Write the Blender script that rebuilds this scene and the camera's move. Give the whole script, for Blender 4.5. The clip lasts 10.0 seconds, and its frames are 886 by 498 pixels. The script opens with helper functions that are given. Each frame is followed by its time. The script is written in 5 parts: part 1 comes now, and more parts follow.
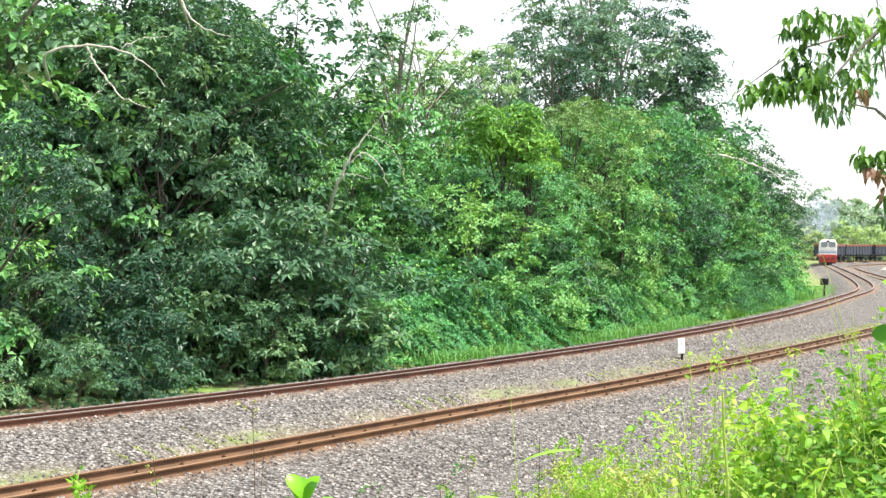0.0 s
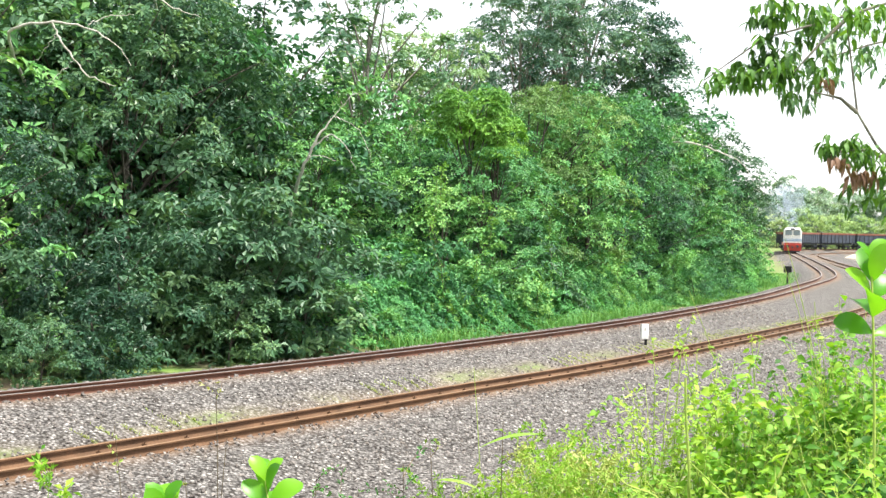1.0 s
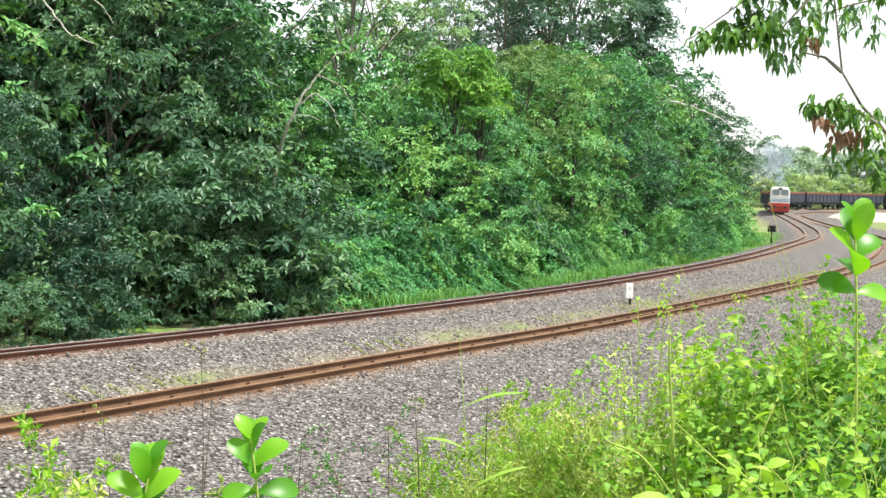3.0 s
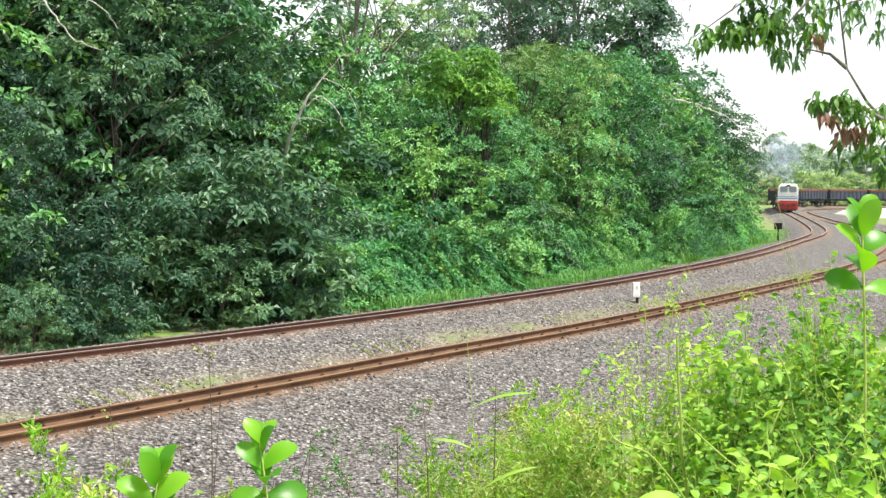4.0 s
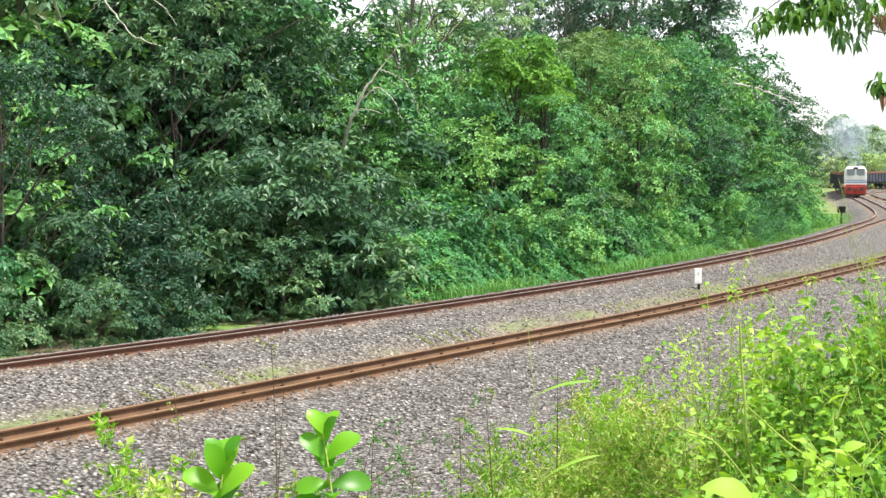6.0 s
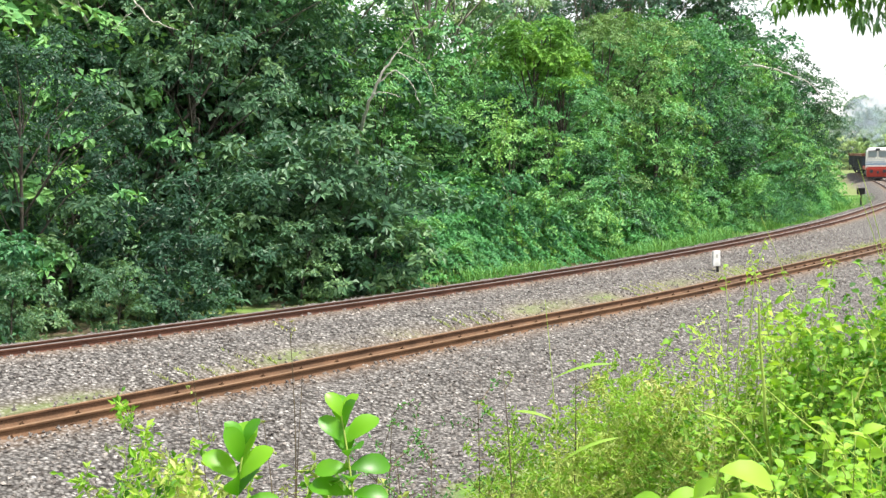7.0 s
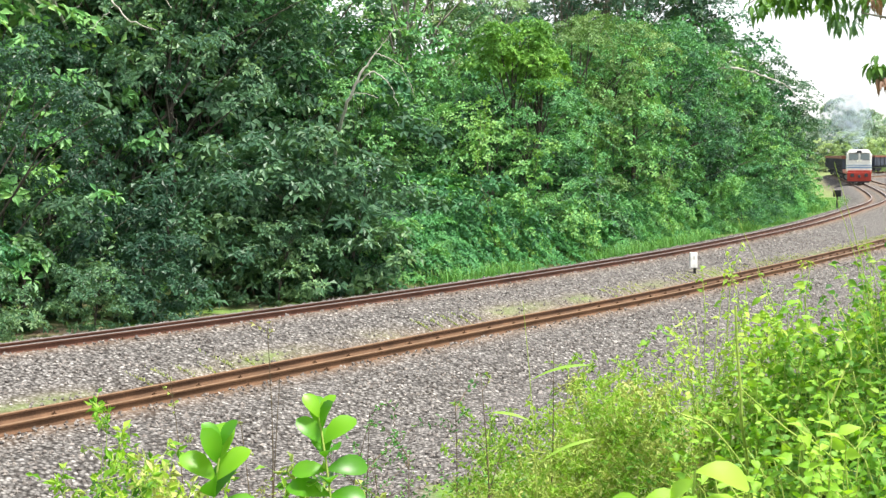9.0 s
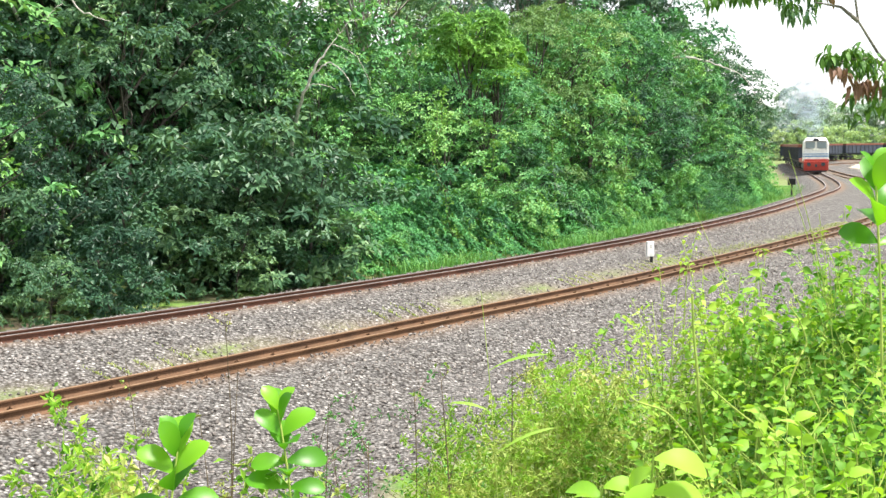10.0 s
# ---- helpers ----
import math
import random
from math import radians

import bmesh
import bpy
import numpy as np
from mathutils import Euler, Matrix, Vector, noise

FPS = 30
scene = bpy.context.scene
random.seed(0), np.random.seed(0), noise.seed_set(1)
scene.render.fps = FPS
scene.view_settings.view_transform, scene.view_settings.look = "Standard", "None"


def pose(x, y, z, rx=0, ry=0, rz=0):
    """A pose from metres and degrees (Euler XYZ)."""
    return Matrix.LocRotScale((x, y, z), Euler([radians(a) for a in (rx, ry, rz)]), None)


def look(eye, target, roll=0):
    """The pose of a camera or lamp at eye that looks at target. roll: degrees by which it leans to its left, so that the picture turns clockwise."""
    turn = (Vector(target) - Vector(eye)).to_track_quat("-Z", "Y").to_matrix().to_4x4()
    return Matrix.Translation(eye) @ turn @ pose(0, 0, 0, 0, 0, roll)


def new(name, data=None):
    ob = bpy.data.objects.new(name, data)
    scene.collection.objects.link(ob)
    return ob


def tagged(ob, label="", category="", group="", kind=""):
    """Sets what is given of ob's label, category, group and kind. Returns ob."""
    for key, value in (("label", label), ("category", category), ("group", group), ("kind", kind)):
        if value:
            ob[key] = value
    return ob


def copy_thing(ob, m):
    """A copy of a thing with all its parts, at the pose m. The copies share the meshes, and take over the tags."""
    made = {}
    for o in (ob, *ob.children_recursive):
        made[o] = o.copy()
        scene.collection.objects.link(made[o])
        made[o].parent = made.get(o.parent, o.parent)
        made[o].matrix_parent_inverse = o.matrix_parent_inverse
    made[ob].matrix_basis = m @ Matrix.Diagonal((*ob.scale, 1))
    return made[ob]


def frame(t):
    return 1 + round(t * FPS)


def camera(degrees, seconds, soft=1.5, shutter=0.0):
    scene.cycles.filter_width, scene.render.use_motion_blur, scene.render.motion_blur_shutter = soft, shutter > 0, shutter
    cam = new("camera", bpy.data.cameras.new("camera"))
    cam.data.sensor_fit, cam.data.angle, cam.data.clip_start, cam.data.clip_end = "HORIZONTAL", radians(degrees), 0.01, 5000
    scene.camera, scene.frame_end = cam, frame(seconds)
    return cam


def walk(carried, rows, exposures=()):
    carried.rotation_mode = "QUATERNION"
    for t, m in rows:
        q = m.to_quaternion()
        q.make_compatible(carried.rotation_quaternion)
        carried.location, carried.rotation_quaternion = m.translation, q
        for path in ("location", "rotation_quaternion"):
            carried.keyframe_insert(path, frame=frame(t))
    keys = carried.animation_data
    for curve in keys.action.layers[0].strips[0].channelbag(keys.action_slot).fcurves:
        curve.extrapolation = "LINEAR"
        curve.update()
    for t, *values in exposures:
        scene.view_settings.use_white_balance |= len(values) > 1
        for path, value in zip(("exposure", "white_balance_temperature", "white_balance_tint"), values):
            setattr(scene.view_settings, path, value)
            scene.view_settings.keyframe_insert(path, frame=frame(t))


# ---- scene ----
EYE = (0.0, 0.0, 3.65)


def aim(yaw, pitch, roll):
    """A camera pose at the fixed stand: degrees to the left, up, and of lean."""
    return pose(*EYE, 90 + pitch, 0, yaw) @ pose(0, 0, 0, 0, 0, roll)


cam = camera(35.0, 10.0, soft=1.5)
TURNS = [
    (0.0, 0.00, -0.37, 0.57), (0.5, -0.39, -1.19, 1.96), (1.0, -1.40, -1.03, 1.31), (1.5, -1.68, -1.54, 1.01),
    (2.0, -1.69, -2.65, 0.89), (2.2, -2.21, -3.04, 1.09), (3.3, -2.01, -2.58, 1.35), (3.5, -1.87, -3.01, 0.91),
    (4.0, -1.79, -2.62, 0.62), (4.5, -1.35, -1.98, -0.40), (5.0, -0.93, -2.05, -0.57), (5.5, -0.29, -2.62, -0.28),
    (5.7, 0.16, -2.89, -0.26), (6.8, 1.24, -3.25, -0.66), (7.0, 1.38, -3.74, -0.59), (7.5, 1.61, -3.59, -0.72),
    (8.0, 2.12, -3.60, -0.90), (8.5, 2.17, -3.65, -0.68), (9.0, 0.48, -3.70, -0.41), (9.5, -0.70, -3.69, -0.92),
    (10.0, -1.24, -4.10, -0.74),
]
walk(cam, [(t, aim(a, b, c)) for t, a, b, c in TURNS], exposures=[(0.0, 1.52), (2.2, 1.48), (3.3, 1.23), (4.6, 1.26), (5.7, 1.26), (8.5, 1.29), (10.0, 1.42)])

# ---- world and light: a bright veiled sky, soft high sun ----
SUN_EL, SUN_AZ = radians(69), radians(112)
world = bpy.data.worlds.new("sky")
scene.world = world
world.use_nodes = True
wn = world.node_tree.nodes
wl = world.node_tree.links
sky = wn.new("ShaderNodeTexSky")
sky.sky_type, sky.sun_disc = "NISHITA", False
sky.sun_elevation, sky.sun_rotation = SUN_EL, SUN_AZ
sky.air_density, sky.dust_density, sky.ozone_density = 1.0, 1.2, 1.0
veil = wn.new("ShaderNodeHueSaturation")
veil.inputs["Saturation"].default_value = 0.25
wl.new(sky.outputs[0], veil.inputs["Color"])
wl.new(veil.outputs[0], wn["Background"].inputs["Color"])
wn["Background"].inputs["Strength"].default_value = 0.118
sun_data = bpy.data.lights.new("sun", "SUN")
sun_data.energy, sun_data.angle, sun_data.color = 3.3, radians(9), (1.0, 0.95, 0.86)
sun = new("sun", sun_data)
sun.matrix_world = look((0, 0, 60), Vector((0, 0, 60)) - Vector((math.sin(SUN_AZ) * math.cos(SUN_EL), math.cos(SUN_AZ) * math.cos(SUN_EL), math.sin(SUN_EL))))


# ---- materials ----
def material(name, rough=0.8, metal=0.0, spec=0.3):
    m = bpy.data.materials.new(name)
    m.use_nodes = True
    b = m.node_tree.nodes["Principled BSDF"]
    b.inputs["Roughness"].default_value, b.inputs["Metallic"].default_value = rough, metal
    b.inputs["Specular IOR Level"].default_value = spec
    return m, m.node_tree.nodes, m.node_tree.links, b


def ramp(nodes, stops):
    r = nodes.new("ShaderNodeValToRGB")
    e = r.color_ramp.elements
    while len(e) < len(stops):
        e.new(0.5)
    for k, (p, c) in enumerate(stops):
        e[k].position, e[k].color = p, (*c, 1)
    return r


def texture(nodes, links, kind, scale, detail=4, coords="Object"):
    co = nodes.new("ShaderNodeTexCoord")
    t = nodes.new("ShaderNodeTexNoise" if kind == "noise" else "ShaderNodeTexVoronoi")
    t.inputs["Scale"].default_value = scale
    if kind == "noise":
        t.inputs["Detail"].default_value = detail
    links.new(co.outputs[coords], t.inputs["Vector"])
    return t


def mixed(nodes, links, fac, a, b, blend="MIX"):
    m = nodes.new("ShaderNodeMix")
    m.data_type, m.blend_type = "RGBA", blend
    for value, sock in ((fac, m.inputs[0]), (a, m.inputs[6]), (b, m.inputs[7])):
        if isinstance(value, (int, float)):
            sock.default_value = value
        elif isinstance(value, tuple):
            sock.default_value = (*value, 1)
        else:
            links.new(value, sock)
    return m.outputs[2]


def bumped(nodes, links, b, height, strength, distance):
    n = nodes.new("ShaderNodeBump")
    n.inputs["Strength"].default_value, n.inputs["Distance"].default_value = strength, distance
    links.new(height, n.inputs["Height"])
    links.new(n.outputs[0], b.inputs["Normal"])


def leaf_material(name, stops, shift=0.35, through_light=0.22, rough=0.55, scale=0.5):
    """Leaves: colours spread leaf by leaf, then by clump and by plant; light passes through."""
    m, n, l, b = material(name, rough, 0, 0.35)
    geo, info = n.new("ShaderNodeNewGeometry"), n.new("ShaderNodeObjectInfo")
    clump = texture(n, l, "noise", scale, 2)
    add = n.new("ShaderNodeMath")
    add.operation = "MULTIPLY_ADD"
    l.new(geo.outputs["Random Per Island"], add.inputs[0])
    add.inputs[1].default_value = shift
    sub = n.new("ShaderNodeMath")
    sub.operation = "MULTIPLY_ADD"
    l.new(info.outputs["Random"], sub.inputs[0])
    sub.inputs[1].default_value = 0.7
    sc = n.new("ShaderNodeMath")
    sc.operation = "MULTIPLY_ADD"
    l.new(clump.outputs[0], sc.inputs[0])
    sc.inputs[1].default_value, sc.inputs[2].default_value = 1.2, -0.66
    l.new(sc.outputs[0], sub.inputs[2])
    l.new(sub.outputs[0], add.inputs[2])
    r = ramp(n, stops)
    l.new(add.outputs[0], r.inputs[0])
    l.new(r.outputs[0], b.inputs["Base Color"])
    tr = n.new("ShaderNodeBsdfTranslucent")
    l.new(mixed(n, l, 1.0, r.outputs[0], (1.25, 1.2, 0.5), "MULTIPLY"), tr.inputs["Color"])
    mx = n.new("ShaderNodeMixShader")
    mx.inputs[0].default_value = through_light
    l.new(b.outputs[0], mx.inputs[1])
    l.new(tr.outputs[0], mx.inputs[2])
    l.new(mx.outputs[0], n["Material Output"].inputs["Surface"])
    return m


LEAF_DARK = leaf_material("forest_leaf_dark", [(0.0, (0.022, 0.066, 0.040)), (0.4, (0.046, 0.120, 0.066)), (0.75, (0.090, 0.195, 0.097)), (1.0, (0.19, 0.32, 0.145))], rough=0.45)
LEAF_MID = leaf_material("forest_leaf_mid", [(0.0, (0.036, 0.135, 0.062)), (0.4, (0.092, 0.27, 0.102)), (0.75, (0.175, 0.40, 0.130)), (1.0, (0.31, 0.53, 0.17))], rough=0.48)
LEAF_LIME = leaf_material("forest_leaf_lime", [(0.0, (0.09, 0.24, 0.05)), (0.4, (0.19, 0.40, 0.07)), (0.75, (0.31, 0.52, 0.09)), (1.0, (0.44, 0.61, 0.13))])
LEAF_VINE = leaf_material("bank_vine_leaf", [(0.0, (0.062, 0.225, 0.085)), (0.4, (0.125, 0.37, 0.12)), (0.75, (0.21, 0.48, 0.14)), (1.0, (0.33, 0.57, 0.16))], scale=0.8)
LEAF_GREY = leaf_material("forest_leaf_greyish", [(0.0, (0.085, 0.18, 0.10)), (0.4, (0.165, 0.30, 0.145)), (0.75, (0.265, 0.41, 0.20)), (1.0, (0.40, 0.50, 0.29))])
LEAF_OLIVE = leaf_material("forest_leaf_olive", [(0.0, (0.10, 0.13, 0.06)), (0.3, (0.12, 0.24, 0.085)), (0.7, (0.215, 0.35, 0.12)), (1.0, (0.36, 0.42, 0.20))])
LEAF_BLUE = leaf_material("forest_leaf_bluish", [(0.0, (0.03, 0.085, 0.07)), (0.4, (0.065, 0.15, 0.11)), (0.75, (0.12, 0.23, 0.15)), (1.0, (0.20, 0.32, 0.19))], rough=0.5)
# distance haze is put into this leaf colour: paler and bluer than near leaves
LEAF_FAR_HAZED = leaf_material("hazed_far_leaf", [(0.0, (0.17, 0.27, 0.22)), (0.5, (0.25, 0.37, 0.28)), (1.0, (0.34, 0.46, 0.32))])
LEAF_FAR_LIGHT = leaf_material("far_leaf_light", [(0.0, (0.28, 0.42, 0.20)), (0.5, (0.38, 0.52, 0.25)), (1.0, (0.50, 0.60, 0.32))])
LEAF_BUSH = leaf_material("bush_leaf", [(0.0, (0.035, 0.125, 0.018)), (0.3, (0.095, 0.26, 0.022)), (0.62, (0.215, 0.43, 0.04)), (1.0, (0.46, 0.63, 0.10))], shift=0.5, through_light=0.38, scale=2.2)
LEAF_NEAR = leaf_material("near_leaf", [(0.0, (0.14, 0.33, 0.02)), (0.4, (0.24, 0.47, 0.035)), (1.0, (0.37, 0.58, 0.07))], through_light=0.42, scale=2.2)
LEAF_OVAL = leaf_material("oval_leaf", [(0.0, (0.04, 0.17, 0.010)), (0.5, (0.10, 0.32, 0.014)), (1.0, (0.24, 0.50, 0.03))], through_light=0.4, rough=0.35, scale=3)
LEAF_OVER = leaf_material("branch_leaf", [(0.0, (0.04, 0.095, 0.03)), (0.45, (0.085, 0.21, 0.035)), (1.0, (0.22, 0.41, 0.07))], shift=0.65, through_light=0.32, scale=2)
LEAF_DEAD = leaf_material("withered_leaf", [(0.0, (0.15, 0.075, 0.05)), (0.5, (0.25, 0.145, 0.10)), (1.0, (0.36, 0.23, 0.15))], scale=3)
GRASS = leaf_material("grass_blade", [(0.0, (0.06, 0.19, 0.05)), (0.5, (0.115, 0.31, 0.075)), (1.0, (0.21, 0.41, 0.10))], scale=0.7)
WEED = leaf_material("weed_leaf", [(0.0, (0.15, 0.31, 0.035)), (0.5, (0.29, 0.49, 0.07)), (1.0, (0.48, 0.62, 0.14))], through_light=0.42, scale=2)
STRAW = leaf_material("straw_blade", [(0.0, (0.16, 0.26, 0.05)), (0.5, (0.34, 0.42, 0.10)), (1.0, (0.50, 0.48, 0.20))], scale=2)


def bark_material(name, dark, light):
    m, n, l, b = material(name, 0.9)
    t = texture(n, l, "noise", 9, 6)
    r = ramp(n, [(0.3, dark), (0.7, light)])
    l.new(t.outputs[0], r.inputs[0])
    l.new(r.outputs[0], b.inputs["Base Color"])
    bumped(n, l, b, t.outputs[0], 0.6, 0.02)
    return m


BARK = bark_material("bark", (0.035, 0.03, 0.025), (0.12, 0.105, 0.085))
PALE_BARK = bark_material("pale_bark", (0.34, 0.31, 0.27), (0.66, 0.63, 0.57))
GREY_BARK = bark_material("grey_bark", (0.10, 0.09, 0.075), (0.27, 0.25, 0.21))
TWIG = bark_material("twig", (0.07, 0.05, 0.035), (0.16, 0.12, 0.07))
STEM = bark_material("green_stem", (0.20, 0.32, 0.05), (0.42, 0.50, 0.12))


def rust_material(name, tone):
    m, n, l, b = material(name, 0.75, 0.15)
    big, fine = texture(n, l, "noise", 1.3, 5), texture(n, l, "noise", 45, 4)
    a = ramp(n, [(0.25, tuple(0.5 * c for c in tone)), (0.55, tone), (0.8, tuple(1.45 * c for c in tone))])
    l.new(big.outputs[0], a.inputs[0])
    f = ramp(n, [(0.3, (0.6, 0.6, 0.6)), (0.7, (1.15, 1.1, 1.05))])
    l.new(fine.outputs[0], f.inputs[0])
    l.new(mixed(n, l, 1.0, a.outputs[0], f.outputs[0], "MULTIPLY"), b.inputs["Base Color"])
    bumped(n, l, b, fine.outputs[0], 0.5, 0.004)
    return m


RUST = rust_material("rusty_rail", (0.155, 0.088, 0.05))
RUST_DARK = rust_material("dark_rusty_rail", (0.13, 0.062, 0.042))


def plain(name, colour, rough=0.6, metal=0.0, grime=0.25, scale=6):
    m, n, l, b = material(name, rough, metal)
    t = texture(n, l, "noise", scale, 6)
    r = ramp(n, [(0.35, tuple(c * (1 - grime) for c in colour)), (0.65, colour)])
    l.new(t.outputs[0], r.inputs[0])
    l.new(r.outputs[0], b.inputs["Base Color"])
    return m


RAIL_TOP = plain("rusty_rail_head", (0.25, 0.15, 0.085), 0.6, 0.3)
RAIL_TOP_WORN = plain("worn_rail_head", (0.30, 0.26, 0.24), 0.4, 0.6)
WHITE_PAINT = plain("white_paint", (0.82, 0.82, 0.80), 0.5)
BLUE_PAINT = plain("blue_paint", (0.20, 0.33, 0.50), 0.5)
RED_PAINT = plain("red_paint", (0.40, 0.05, 0.035), 0.5)
DARK_STEEL = plain("dark_steel", (0.055, 0.06, 0.07), 0.7)
WAGON_STEEL = plain("wagon_steel", (0.06, 0.075, 0.10), 0.75, 0, 0.4, 1.5)
RUST_RED = plain("rust_red_rim", (0.22, 0.09, 0.06), 0.8)
BLACK_PAINT = plain("black_paint", (0.02, 0.02, 0.02), 0.6)
CONCRETE = plain("concrete", (0.50, 0.49, 0.46), 0.9, 0, 0.3, 12)


def glass_material():
    m, n, l, b = material("sky_toned_glass", 0.08, 0, 0.6)
    # grey-blue base colour stands in for the sky mirrored in the panes
    b.inputs["Base Color"].default_value = (0.22, 0.27, 0.30, 1)
    return m


GLASS = glass_material()


def lamp_material():
    m, n, l, b = material("headlamp_glass", 0.2)
    b.inputs["Base Color"].default_value = (0.9, 0.9, 0.8, 1)
    return m


LAMP = lamp_material()


def smoke_material():
    m, n, l, b = material("diesel_smoke", 1.0, 0, 0)
    b.inputs["Base Color"].default_value = (0.40, 0.48, 0.56, 1)
    tr = n.new("ShaderNodeBsdfTransparent")
    mx = n.new("ShaderNodeMixShader")
    mx.inputs[0].default_value = 0.15
    l.new(tr.outputs[0], mx.inputs[1])
    l.new(b.outputs[0], mx.inputs[2])
    l.new(mx.outputs[0], n["Material Output"].inputs["Surface"])
    return m


SMOKE = smoke_material()


def stone_colours(n, l, source):
    return ramp(n, [(0.0, (0.085, 0.080, 0.078)), (0.4, (0.168, 0.158, 0.150)), (0.8, (0.245, 0.233, 0.222)), (0.95, (0.33, 0.315, 0.30)), (1.0, (0.52, 0.50, 0.47))])


def ballast_stone_material():
    m, n, l, b = material("ballast_stone", 0.9)
    geo = n.new("ShaderNodeNewGeometry")
    r = stone_colours(n, l, None)
    l.new(geo.outputs["Random Per Island"], r.inputs[0])
    patch = texture(n, l, "noise", 0.35, 4)
    tint = ramp(n, [(0.35, (0.80, 0.74, 0.70)), (0.65, (1.08, 1.04, 1.02))])
    l.new(patch.outputs[0], tint.inputs[0])
    l.new(mixed(n, l, 1.0, r.outputs[0], tint.outputs[0], "MULTIPLY"), b.inputs["Base Color"])
    return m


STONE = ballast_stone_material()


def ground_material():
    """Ballast, soil and turf by a painted weight: r is ballast, g is turf, the rest is soil; b is rust dust by the rails."""
    m, n, l, b = material("ground_cover", 0.95, 0, 0.15)
    att = n.new("ShaderNodeVertexColor")
    att.layer_name = "cover"
    sep = n.new("ShaderNodeSeparateColor")
    l.new(att.outputs[0], sep.inputs[0])
    cells = texture(n, l, "voronoi", 17)
    stone = stone_colours(n, l, None)
    sepc = n.new("ShaderNodeSeparateColor")
    l.new(cells.outputs["Color"], sepc.inputs[0])
    l.new(sepc.outputs[0], stone.inputs[0])
    # cell rims painted dark to stand for shade between the stones
    gap = ramp(n, [(0.25, (1, 1, 1)), (0.75, (0.2, 0.19, 0.18))])
    l.new(cells.outputs["Distance"], gap.inputs[0])
    stones = mixed(n, l, 1.0, stone.outputs[0], gap.outputs[0], "MULTIPLY")
    rough_n = texture(n, l, "noise", 0.8, 8)
    soil = ramp(n, [(0.3, (0.16, 0.12, 0.08)), (0.7, (0.34, 0.28, 0.20))])
    l.new(rough_n.outputs[0], soil.inputs[0])
    turf_n = texture(n, l, "noise", 3.0, 8)
    turf = ramp(n, [(0.3, (0.055, 0.13, 0.025)), (0.7, (0.16, 0.28, 0.05))])
    l.new(turf_n.outputs[0], turf.inputs[0])
    base = mixed(n, l, sep.outputs[1], soil.outputs[0], turf.outputs[0])
    base = mixed(n, l, sep.outputs[0], base, stones)
    base = mixed(n, l, sep.outputs[2], base, (0.27, 0.17, 0.10))
    l.new(base, b.inputs["Base Color"])
    bumped(n, l, b, cells.outputs["Distance"], 0.7, -0.03)
    return m


GROUND = ground_material()
SAND = plain("pale_sand", (0.62, 0.55, 0.40), 0.95, 0, 0.25, 0.7)


# ---- mesh helpers ----
def rng_of(seed):
    return np.random.default_rng(seed)


def mesh_np(name, verts, faces, mats, smooth=False, index=None):
    """A mesh from arrays of corners and of faces, all of one number of sides."""
    verts, faces = np.asarray(verts, float), np.asarray(faces, int)
    me = bpy.data.meshes.new(name)
    me.vertices.add(len(verts))
    me.vertices.foreach_set("co", verts.ravel())
    me.loops.add(faces.size)
    me.loops.foreach_set("vertex_index", faces.ravel())
    me.polygons.add(len(faces))
    me.polygons.foreach_set("loop_start", np.arange(0, faces.size, faces.shape[1]))
    if index is not None:
        me.polygons.foreach_set("material_index", np.asarray(index, int))
    me.polygons.foreach_set("use_smooth", np.full(len(faces), smooth))
    for mat in mats if isinstance(mats, (list, tuple)) else [mats]:
        me.materials.append(mat)
    me.update(calc_edges=True)
    me.validate()
    return me


def thing(name, m, label, category, group="", kind=""):
    ob = new(name)
    ob.matrix_world = m
    ob.empty_display_size = 0.2
    return tagged(ob, label, category, group, kind)


def part_of(name, me, parent, label="", m=None):
    ob = new(name, me)
    ob.parent = parent
    if m is not None:
        ob.matrix_basis = m
    return tagged(ob, label)


def part(name, bm, mat, parent, label="", m=None, smooth=False):
    me = bpy.data.meshes.new(name)
    for f in bm.faces:
        f.smooth = smooth
    bm.to_mesh(me)
    bm.free()
    me.materials.append(mat)
    return part_of(name, me, parent, label, m)


def box(sx, sy, sz, at=(0, 0, 0), bevel=0.0, taper=1.0, bm=None):
    bm = bm or bmesh.new()
    made = bmesh.ops.create_cube(bm, size=1.0)["verts"]
    for v in made:
        k = taper if v.co.z > 0 else 1.0
        v.co = Vector((v.co.x * sx * k + at[0], v.co.y * sy * k + at[1], v.co.z * sz + at[2]))
    if bevel:
        edges = {e for v in made for e in v.link_edges}
        bmesh.ops.bevel(bm, geom=list(edges), offset=bevel, segments=2, affect="EDGES", profile=0.6)
    return bm


def rod(radius, length, m, bm=None, sides=12, top=None):
    bm = bm or bmesh.new()
    bmesh.ops.create_cone(bm, cap_ends=True, segments=sides, radius1=radius, radius2=radius if top is None else top, depth=length, matrix=m)
    return bm


